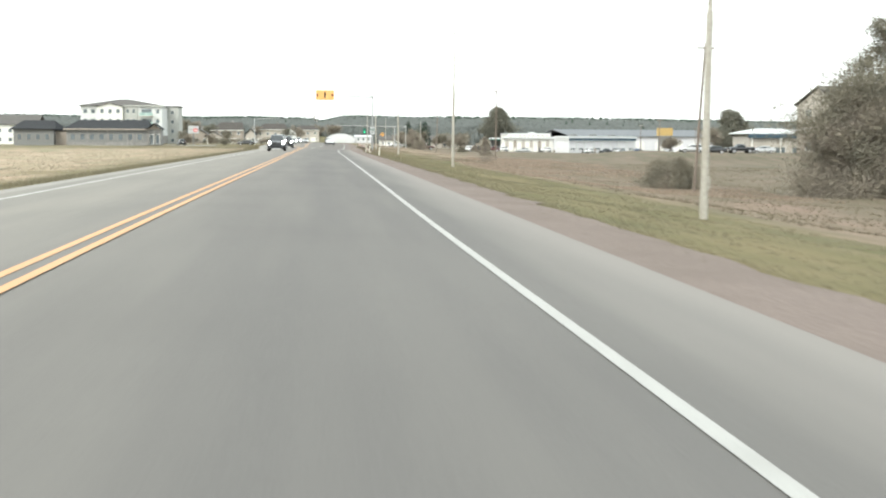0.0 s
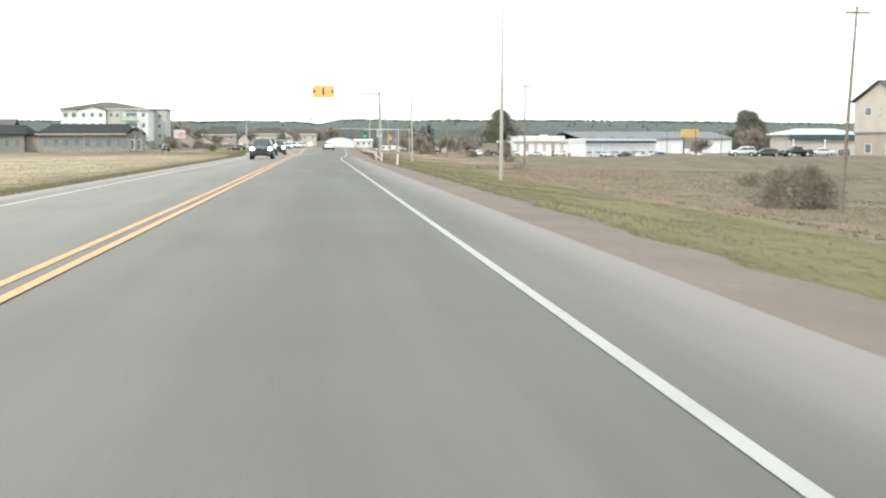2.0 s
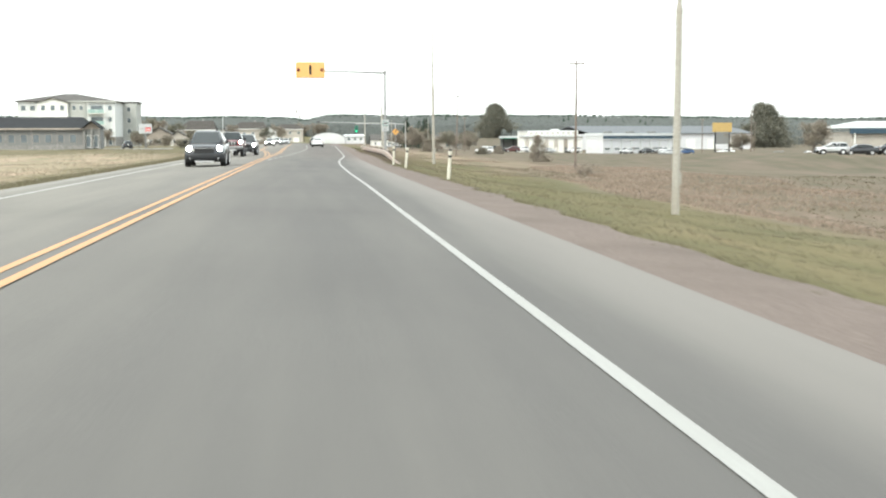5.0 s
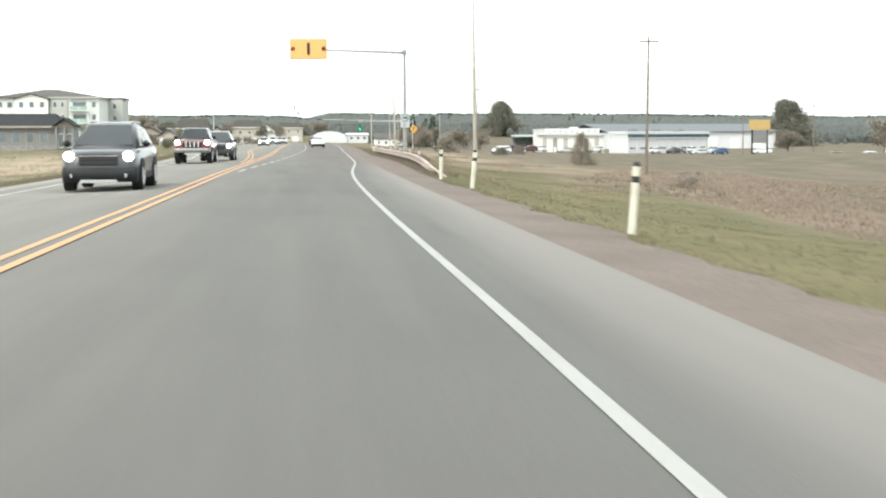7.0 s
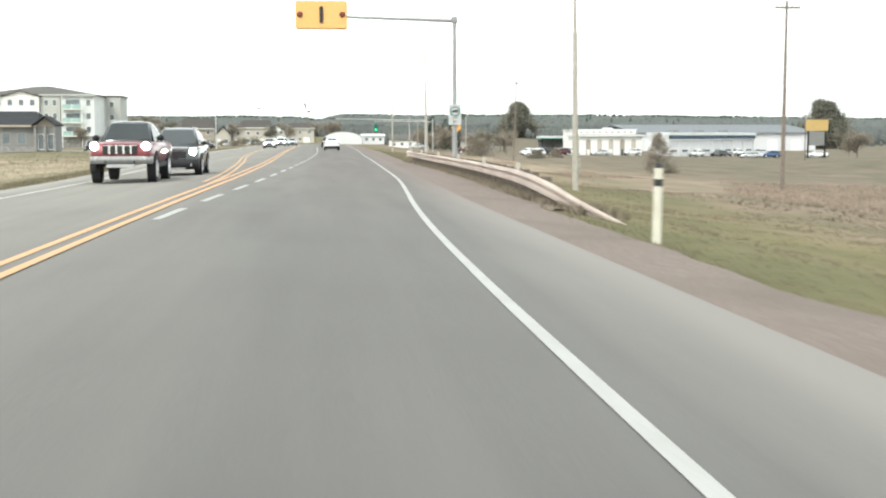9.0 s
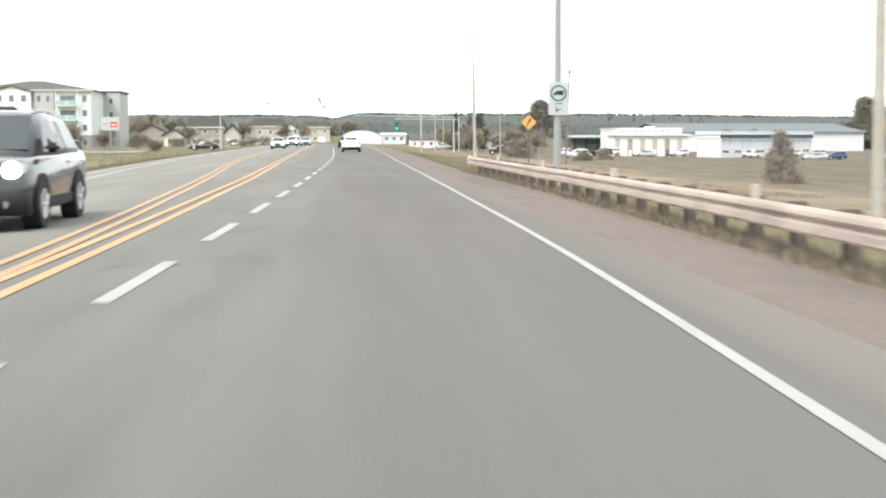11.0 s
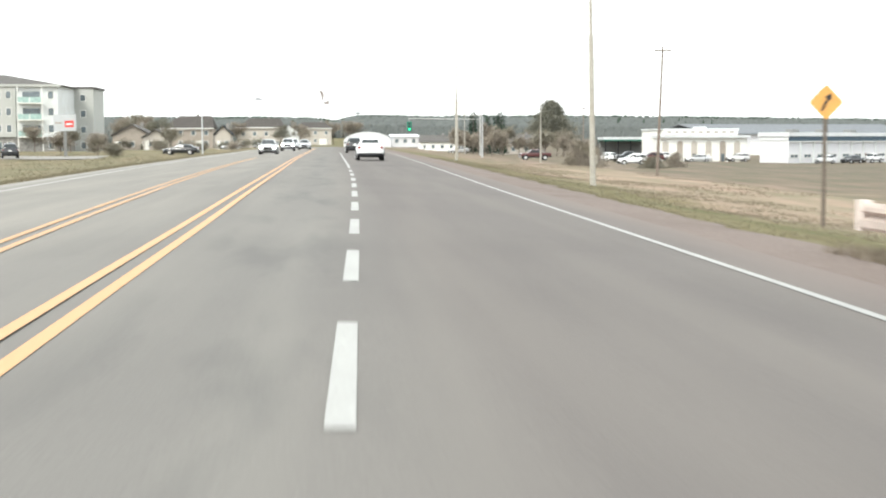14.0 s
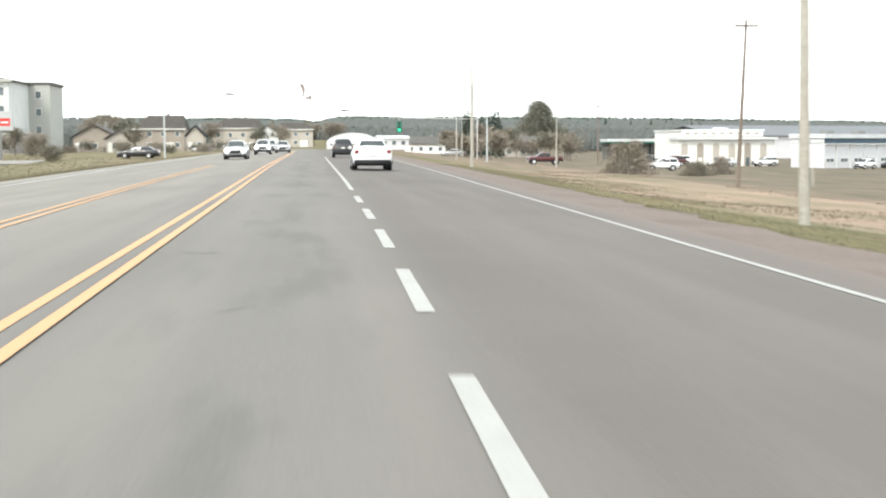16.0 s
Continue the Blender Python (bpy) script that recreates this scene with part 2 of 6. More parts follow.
PAINT_W = material("white_road_paint", (0.31, 0.31, 0.297), rough=0.7, vary=0.12, grain=40, stain=1.1, bump=0.2, dist=0.002, tint=(0.25, 0.25, 0.235), tint_amount=0.6)
PAINT_Y = material("yellow_road_paint", (0.47, 0.262, 0.128), rough=0.7, vary=0.08, grain=40, stain=1.2, bump=0.2, dist=0.002, tint=(0.42, 0.24, 0.12), tint_amount=0.35)
PAINT_WW = material("worn_white_paint", (0.42, 0.42, 0.4), rough=0.8, vary=0.15, grain=25, stain=0.9, bump=0.2, dist=0.002, tint=(0.22, 0.22, 0.21), tint_amount=0.7)
PAINT_OLD = material("worn_yellow_paint", (0.42, 0.25, 0.13), rough=0.8, vary=0.12, grain=30, stain=1.0, bump=0.2, dist=0.002, tint=(0.24, 0.21, 0.17), tint_amount=0.7)
TAR = material("sealed_crack", (0.085, 0.083, 0.08), rough=0.7, vary=0.2, grain=25, bump=0.2)
GALV = material("galvanised_steel", (0.56, 0.56, 0.55), rough=0.5, metal=0.35, vary=0.1, grain=18, stain=2.0, bump=0.05, tint=(0.45, 0.44, 0.42))
RAILM = material("weathered_rail", (0.66, 0.575, 0.525), rough=0.7, metal=0.0, vary=0.1, grain=14, stain=0.8, bump=0.05, tint=(0.48, 0.4, 0.36), tint_amount=0.6)
POLE_L = material("pale_pole", (0.36, 0.342, 0.305), rough=0.75, vary=0.15, grain=9, stain=0.9, bump=0.2, tint=(0.32, 0.29, 0.24))
MAST = material("grey_mast", (0.27, 0.275, 0.275), rough=0.7, vary=0.12, grain=9, stain=0.9, bump=0.1, tint=(0.24, 0.245, 0.245))
POLE_B = material("brown_pole", (0.18, 0.145, 0.122), rough=0.9, vary=0.25, grain=10, stain=1.0, bump=0.4, tint=(0.13, 0.11, 0.095))
POST_W = material("old_timber_post", (0.13, 0.107, 0.088), rough=0.9, vary=0.25, grain=14, bump=0.4)
WHITE = material("white_plastic", (0.62, 0.6, 0.52), rough=0.5, vary=0.05, grain=12, stain=3, bump=0.03, tint=(0.46, 0.43, 0.35), tint_amount=0.7)
BLACK = material("black_plastic", (0.025, 0.025, 0.026), rough=0.5, vary=0.2, grain=20, bump=0.05)
SIGN_Y = material("sign_yellow", (0.62, 0.325, 0.095), rough=0.45, vary=0.05, grain=6, stain=1.5, bump=0.0, tint=(0.64, 0.34, 0.1))
SIGN_YG = material("sign_amber", (0.72, 0.40, 0.14), rough=0.45, vary=0.05, grain=6, stain=1.5, bump=0.0, tint=(0.7, 0.42, 0.19))
SIGN_W = material("sign_white", (0.8, 0.8, 0.78), rough=0.4, vary=0.04, grain=8, stain=2, bump=0.0)
PLATE_W = material("dull_white_plate", (0.44, 0.455, 0.465), rough=0.5, vary=0.05, grain=8, stain=2, bump=0.0, tint=(0.38, 0.39, 0.4))
SOIL = material("dark_bank_soil", (0.16, 0.132, 0.108), rough=0.95, spec=0.05, vary=0.3, grain=9, stain=0.7, bump=0.6, dist=0.03, tint=(0.155, 0.13, 0.095))
DEAD = material("dead_stalks", (0.18, 0.152, 0.12), rough=0.95, spec=0.05, vary=0.3, grain=3, stain=0.5, bump=0.0, tint=(0.2, 0.18, 0.125))
SIGN_G = material("sign_green", (0.02, 0.15, 0.105), rough=0.4, vary=0.08, grain=8, bump=0.0)
SIGN_R = material("sign_red", (0.62, 0.05, 0.045), rough=0.45, vary=0.1, grain=6, bump=0.0)
LENS_R = material("red_lens", (0.2, 0.03, 0.025), rough=0.3, vary=0.1, grain=20, bump=0.0)
GLASS = material("dark_glass", (0.022, 0.028, 0.03), rough=0.08, spec=0.4, vary=0.15, grain=2, bump=0.0)
PANE = material("house_glass", (0.12, 0.145, 0.16), rough=0.08, spec=0.6, vary=0.3, grain=0.7, bump=0.0)
TEAL = material("balcony_glass", (0.30, 0.42, 0.39), rough=0.15, spec=0.5, vary=0.2, grain=1.5, bump=0.0)
SIDING_W = material("white_siding", (0.74, 0.735, 0.70), rough=0.7, vary=0.05, grain=5, stain=0.4, bump=0.1, tint=(0.62, 0.61, 0.57))
SIDING_P = material("pale_grey_siding", (0.6, 0.62, 0.62), rough=0.7, vary=0.06, grain=5, stain=0.4, bump=0.1, tint=(0.5, 0.5, 0.48))
SIDING_C = material("cream_siding", (0.44, 0.405, 0.36), rough=0.7, vary=0.05, grain=5, stain=0.4, bump=0.1)
SIDING_G = material("grey_siding", (0.19, 0.192, 0.188), rough=0.75, vary=0.1, grain=4, stain=0.4, bump=0.1, tint=(0.165, 0.166, 0.163))
SIDING_S = material("sage_siding", (0.4, 0.405, 0.385), rough=0.75, vary=0.08, grain=4, stain=0.4, bump=0.1, tint=(0.33, 0.35, 0.32))
SIDING_B = material("taupe_siding", (0.33, 0.29, 0.25), rough=0.8, vary=0.1, grain=4, stain=0.4, bump=0.1)
STONE = material("grey_stone", (0.24, 0.232, 0.22), rough=0.9, vary=0.3, grain=2.2, stain=0.5, bump=0.4, dist=0.03)
SHINGLE = material("dark_shingle", (0.04, 0.042, 0.045), rough=0.95, spec=0.08, vary=0.3, grain=6, stain=0.6, bump=0.4, dist=0.02)
SHINGLE_H = material("grey_brown_shingle", (0.078, 0.072, 0.067), rough=0.95, spec=0.08, vary=0.3, grain=6, stain=0.6, bump=0.4, dist=0.02)
SHINGLE_B = material("brown_shingle", (0.105, 0.1, 0.095), rough=0.9, spec=0.2, vary=0.3, grain=6, stain=0.6, bump=0.4, dist=0.02)
ROOF_W = material("pale_metal_roof", (0.58, 0.6, 0.61), rough=0.45, vary=0.05, grain=3, stain=0.2, bump=0.0)
BLUE = material("blue_fascia", (0.035, 0.068, 0.098), rough=0.5, vary=0.12, grain=3, bump=0.0)
BLUE_R = material("pale_blue_roof", (0.165, 0.176, 0.188), rough=0.9, spec=0.1, vary=0.12, grain=1, bump=0.0)
TYRE = material("tyre_rubber", (0.02, 0.02, 0.021), rough=0.85, vary=0.2, grain=30, bump=0.2)
RIM = material("alloy_rim", (0.55, 0.55, 0.56), rough=0.3, metal=0.8, vary=0.08, grain=20, bump=0.0)
CHROME = material("chrome", (0.75, 0.75, 0.76), rough=0.12, metal=1.0, vary=0.03, grain=10, bump=0.0)
CAR_W = material("white_car_paint", (0.8, 0.81, 0.82), rough=0.25, spec=0.5, vary=0.02, grain=3, stain=2, bump=0.0, coat=0.5)
CAR_K = material("black_car_paint", (0.018, 0.019, 0.022), rough=0.22, spec=0.5, vary=0.1, grain=3, bump=0.0, coat=0.6)
CAR_R = material("red_car_paint", (0.15, 0.016, 0.024), rough=0.4, spec=0.5, vary=0.06, grain=3, bump=0.0, coat=0.6)
CAR_M = material("maroon_car_paint", (0.085, 0.022, 0.022), rough=0.35, spec=0.4, vary=0.06, grain=3, bump=0.0, coat=0.4)
BROWN = material("brown_panel", (0.22, 0.17, 0.135), rough=0.7, vary=0.12, grain=3, stain=0.6, bump=0.1)
SIDING_V = material("lavender_white_siding", (0.6, 0.6, 0.62), rough=0.7, vary=0.06, grain=4, stain=0.3, bump=0.1, tint=(0.52, 0.52, 0.54))
CAR_G = material("grey_car_paint", (0.028, 0.03, 0.037), rough=0.35, spec=0.4, metal=0.0, vary=0.05, grain=3, bump=0.0, coat=0.6)
CAR_S = material("silver_car_paint", (0.5, 0.51, 0.52), rough=0.28, metal=0.4, vary=0.03, grain=3, bump=0.0, coat=0.5)
CAR_B = material("blue_car_paint", (0.05, 0.1, 0.22), rough=0.25, vary=0.05, grain=3, bump=0.0, coat=0.5)
TRIMD = material("dark_bumper", (0.02, 0.021, 0.023), rough=0.65, spec=0.2, vary=0.15, grain=25, bump=0.1)
LAMP_ON, LAMP_GREEN = glowing("headlamp_lit", (1.0, 0.97, 0.9), 30.0), glowing("signal_green_lit", (0.02, 0.62, 0.25), 1.6)
BARK = material("grey_bark", (0.16, 0.135, 0.115), rough=0.95, vary=0.3, grain=12, bump=0.5, dist=0.02)
TWIG = material("bare_twigs", (0.25, 0.22, 0.185), rough=0.95, spec=0.1, vary=0.3, grain=3, stain=0.6, bump=0.0, tint=(0.16, 0.15, 0.09))
TWIG_O = material("budding_twigs", (0.185, 0.174, 0.14), rough=0.95, spec=0.1, vary=0.3, grain=3, stain=0.6, bump=0.0, tint=(0.19, 0.16, 0.11))
NEEDLE = material("conifer_needles", (0.04, 0.06, 0.046), rough=0.9, spec=0.15, vary=0.4, grain=1.5, stain=0.3, bump=0.0, tint=(0.06, 0.07, 0.04))
LEAF = material("spring_leaves", (0.155, 0.155, 0.128), rough=0.85, spec=0.2, vary=0.35, grain=2, stain=0.4, bump=0.0, tint=(0.14, 0.12, 0.07))
# cool tint and low contrast put distance haze into the woods' colour
WOODS = material("hazed_bare_woods", (0.103, 0.111, 0.107), rough=0.95, spec=0.1, vary=0.08, grain=0.03, stain=0.008, bump=0.0, tint=(0.094, 0.105, 0.098), tint_amount=0.6)
GRASS_G = material("verge_grass", (0.186, 0.167, 0.116), rough=0.9, spec=0.1, vary=0.18, grain=2.5, stain=0.35, bump=0.0, tint=(0.205, 0.18, 0.118))
GRASS_S = material("straw_grass", (0.345, 0.3, 0.238), rough=0.9, spec=0.1, vary=0.16, grain=2.5, stain=0.3, bump=0.0, tint=(0.25, 0.205, 0.15))
STRAW_R = material("bank_straw", (0.24, 0.2, 0.155), rough=0.9, spec=0.1, vary=0.14, grain=2.5, stain=0.3, bump=0.0, tint=(0.235, 0.195, 0.14))
TUSSOCK = material("meadow_tussocks", (0.19, 0.165, 0.12), rough=0.95, spec=0.05, vary=0.3, grain=0.25, stain=0.09, bump=0.0, tint=(0.23, 0.19, 0.15), tint_amount=0.9)
REED = material("dead_reeds", (0.33, 0.265, 0.215), rough=0.9, spec=0.1, vary=0.15, grain=1.5, stain=0.25, bump=0.0, tint=(0.22, 0.185, 0.135))


def leafy(m, share=0.45):
    """Thin blades let part of the light through."""
    t = m.node_tree
    b = t.nodes["Principled BSDF"]
    thin, mix = t.nodes.new("ShaderNodeBsdfTranslucent"), t.nodes.new("ShaderNodeMixShader")
    t.links.new(b.inputs["Base Color"].links[0].from_socket, thin.inputs["Color"])
    mix.inputs[0].default_value = share
    t.links.new(b.outputs[0], mix.inputs[1])
    t.links.new(thin.outputs[0], mix.inputs[2])
    t.links.new(mix.outputs[0], t.nodes["Material Output"].inputs["Surface"])


for blades in (GRASS_G, GRASS_S, REED, TUSSOCK, STRAW_R):
    leafy(blades)


# ---- building helpers ----
def finish(bm, name, mat):
    bmesh.ops.recalc_face_normals(bm, faces=bm.faces)
    me = bpy.data.meshes.new(name)
    bm.to_mesh(me)
    bm.free()
    me.materials.append(mat)
    return me


def part(name, bm, mat, parent, label="", smooth=False):
    me = finish(bm, name, mat)
    if smooth:
        me.polygons.foreach_set("use_smooth", [True] * len(me.polygons))
    ob = new(name, me)
    ob.parent = parent
    if label:
        ob["label"] = label
    return ob


def thing(name, x, y, z, label, category, group="", turn=0.0, kind=""):
    ob = new(name)
    ob.matrix_basis = pose(x, y, z, 0, 0, turn)
    return tagged(ob, label, category, group, kind)


def cube(bm, x0, x1, y0, y1, z0, z1, bevel=0.0):
    v = bmesh.ops.create_cube(bm, size=1)["verts"]
    for q in v:
        q.co = Vector((x0 if q.co.x < 0 else x1, y0 if q.co.y < 0 else y1, z0 if q.co.z < 0 else z1))
    if bevel:
        bmesh.ops.bevel(bm, geom=list({e for q in v for e in q.link_edges}), offset=bevel, segments=2, affect='EDGES')
    return bm


def boxed(x0, x1, y0, y1, z0, z1, bevel=0.0):
    return cube(bmesh.new(), x0, x1, y0, y1, z0, z1, bevel)


def tube(bm, a, b, r0, r1, seg=10, caps=True):
    a, b = Vector(a), Vector(b)
    q = (b - a).to_track_quat('Z', 'Y')
    rings = []
    for p, r in ((a, r0), (b, r1)):
        rings.append([bm.verts.new(p + q @ Vector((r * math.cos(2 * math.pi * k / seg), r * math.sin(2 * math.pi * k / seg), 0))) for k in range(seg)])
    for k in range(seg):
        bm.faces.new((rings[0][k], rings[0][(k + 1) % seg], rings[1][(k + 1) % seg], rings[1][k]))
    if caps:
        bm.faces.new([bm.verts.new(v.co) for v in rings[0]][::-1])
        bm.faces.new([bm.verts.new(v.co) for v in rings[1]])
    return bm


def prism(bm, outline, y0, y1):
    """An outline in x, z, drawn out from y0 to y1."""
    a = [bm.verts.new((x, y0, z)) for x, z in outline]
    b = [bm.verts.new((x, y1, z)) for x, z in outline]
    n = len(outline)
    bm.faces.new(a)
    bm.faces.new(b[::-1])
    for k in range(n):
        bm.faces.new((a[k], a[(k + 1) % n], b[(k + 1) % n], b[k]))
    return bm


def along(knots):
    ys, xs = [k[0] for k in knots], [k[1] for k in knots]
    return lambda y: float(np.interp(y, ys, xs))


def curving(knots):
    """The same, with its corners rounded off over ten metres."""
    ys, xs = [k[0] for k in knots], [k[1] for k in knots]
    return lambda y: float(np.mean(np.interp([y - 5, y - 2.5, y, y + 2.5, y + 5], ys, xs)))


# ---- the road's plan: x of each line by y ----
YELLOW = curving(((-80, 0), (6, 0), (12, -.02), (20, -.05), (32, -.05), (48, -.03), (62, 0), (150, 0), (157, .04), (170, .17), (177, .25), (202, .3), (208, .22), (216, .15), (221, .12), (231, 0), (244, -.1), (257, -.2), (290, -.5), (326, -.65), (420, -1.0), (600, -1.8)))
YELLOW_2 = curving(((168, -.13), (179, -.28), (197, -.9), (207, -1.3), (221, -2.0), (241, -2.75), (258, -3.2), (276, -3.55), (305, -3.95)))
EDGE_R = curving(((-80, 4.17), (5, 4.16), (11, 4.13), (19, 4.1), (30, 4.12), (44, 4.14), (100, 4.14), (112, 4.16), (124, 4.1), (132, 4.12), (139, 4.15), (147, 4.26), (154, 4.43), (163, 4.81), (170, 5.15), (178, 5.41), (187, 5.57), (196, 5.74), (210, 6.0), (226, 6.25), (240, 6.45), (254, 6.75), (268, 7.0), (282, 7.3), (300, 7.6), (340, 8.2), (420, 9.2), (600, 11)))
DASH = curving(((150, .27), (155, .4), (160, .6), (164, .77), (176, 1.19), (186, 1.47), (198, 1.81), (209, 2.03), (221, 2.28), (234, 2.47), (246, 2.62), (270, 2.7), (310, 2.65), (340, 2.65)))
EDGE_L = curving(((-80, -4.15), (175, -4.2), (199, -5.1), (226, -6.7), (238, -7.1), (265, -8.1), (285, -8.6), (300, -9.0), (330, -9.5), (420, -10.5), (600, -12)))
PAVE_R = curving(((-80, 5.75), (135, 5.8), (160, 5.95), (185, 6.4), (210, 6.95), (254, 7.6), (300, 8.5), (420, 10.2), (600, 12)))
GRAVEL_R = curving(((-80, 6.95), (120, 7.05), (145, 6.75), (165, 7.2), (190, 7.6), (214, 7.9), (228, 8.3), (255, 9.0), (285, 9.8), (340, 10.6), (600, 14)))
RIDGE = along(((-1500, 30), (-600, 29), (-187, 26), (-100, 27), (-20, 25), (2, 21), (40, 29), (125, 29), (400, 28), (690, 25), (920, 22), (1500, 24), (3500, 24)))


def PAVE_L(y):
    return EDGE_L(y) - 0.75


def road_z(x):
    return -0.025 * (abs(x) - 2.5)


FALL_R = along(((0, 0), (1.1, -.07), (3, -.28), (5, -.62), (8, -1.0), (12, -1.3), (18, -1.6), (26, -1.85), (38, -2.1), (60, -2.6), (90, -2.9), (140, -3.0), (400, -3.0), (3500, 0)))
FALL_L = along(((0, 0), (1.2, -.06), (3, -.25), (6, -.4), (12, -.42), (35, -.45), (100, -.6), (400, -.8), (3500, 0)))


def ease(v, a, b):
    u = min(1.0, max(0.0, (v - a) / (b - a)))
    return u * u * (3 - 2 * u)


def ground_z(x, y):
    xr, xl = PAVE_R(y), PAVE_L(y)
    far = min(1.0, max(0.0, (y - 640) / 1700.0))
    if x > xr:
        d, z = x - xr, road_z(xr) - 0.03 + FALL_R(x - xr) * (1 - 0.25 * min(1, max(0, (y - 150) / 120)) * (1 if x - xr < 20 else 0))
    elif x < xl:
        d, z = xl - x, road_z(xl) - 0.03 + FALL_L(xl - x)
    else:
        d, z = 0.0, -0.5 if y < 484 else -0.5 + 0.42 * min(1, (y - 484) / 7)
    rough = min(1.0, max(0.0, (d - 1.5) / 12.0))
    if x > xr and y < 400:
        # a wet hollow beside the road's first stretch, and a raised parking lot beyond it
        z -= 1.0 * ease(d, 9, 24) * (1 - ease(d, 34, 60)) * (1 - ease(y, 125, 190))
        z += 1.75 * ease(x, 52, 66) * (1 - ease(x, 150, 200)) * ease(y, 215, 238) * (1 - ease(y, 280, 318))
    z += rough * 0.25 * noise.noise(Vector((x * 0.09, y * 0.09, 0))) + min(rough, 0.5) * 0.12 * noise.noise(Vector((x * 0.5, y * 0.5, 3)))
    rise = far * far * (3 - 2 * far)
    back = 1.0 - 0.3 * min(1.0, max(0.0, (y - 2400) / 2500.0))
    return z * (1 - rise) + rise * back * RIDGE(x * 2300.0 / max(y, 900.0)) + rise * 2.0 * noise.noise(Vector((x * 0.01, y * 0.004, 7)))


# ---- ground: one sheet to the horizon ----
def build_ground():
    ys = [-80 + 3.5 * k for k in range(121)]
    while ys[-1] < 4900:
        ys.append(ys[-1] + max(3.5, (ys[-1] - 330) * 0.055))
    right = (0.0, 0.6, 1.2, 2, 3, 4, 5, 6.5, 8, 10, 12, 14.5, 17, 20, 23, 26, 30, 34, 38, 43, 50, 58, 68, 80, 95, 115, 140, 175, 220, 280, 360, 470, 620, 820, 1100, 1500, 2200, 3300)
    left = (0.0, 0.6, 1.2, 2, 3, 4, 5, 6.5, 8, 10, 12, 15, 18, 22, 27, 33, 40, 48, 58, 70, 85, 105, 130, 165, 210, 270, 360, 480, 650, 900, 1300, 2000, 3000)
    verts, faces, width = [], [], 0
    for y in ys:
        xr, xl = PAVE_R(y), PAVE_L(y)
        row = [xl - d for d in reversed(left)] + [xl + 0.7, (xl + xr) / 2, xr - 0.7] + [xr + d for d in right]
        width = len(row)
        for x in row:
            verts.append((x, y, ground_z(x, y)))
    for j in range(len(ys) - 1):
        for i in range(width - 1):
            a = j * width + i
            faces.append((a, a + 1, a + 1 + width, a + width))
    me = bpy.data.meshes.new("ground")
    me.from_pydata(verts, [], faces)
    me.polygons.foreach_set("use_smooth", [True] * len(faces))
    me.materials.append(GROUND)
    tagged(new("ground", me), "dry spring verge, straw field and low wet meadow", "ground", kind="structure")


def strip_mesh(name, left, right, y0, y1, lift, mat, step=3.0, cols=1, height=road_z, ragged=0.0, seed=0):
    ys = [y0 + (y1 - y0) * k / max(1, round((y1 - y0) / step)) for k in range(max(1, round((y1 - y0) / step)) + 1)]
    verts, faces = [], []
    for y in ys:
        a, b = left(y), right(y)
        if ragged:
            b += ragged * (noise.noise(Vector((y * 0.4, seed, 0))) + 0.6 * noise.noise(Vector((y * 1.7, seed, 1))))
        for i in range(cols + 1):
            x = a + (b - a) * i / cols
            verts.append((x, y, (height(x) if height is road_z else height(x, y)) + lift))
    w = cols + 1
    for j in range(len(ys) - 1):
        for i in range(cols):
            k = j * w + i
            faces.append((k, k + 1, k + 1 + w, k + w))
    me = bpy.data.meshes.new(name)
    me.from_pydata(verts, [], faces)
    me.materials.append(mat)
    return me


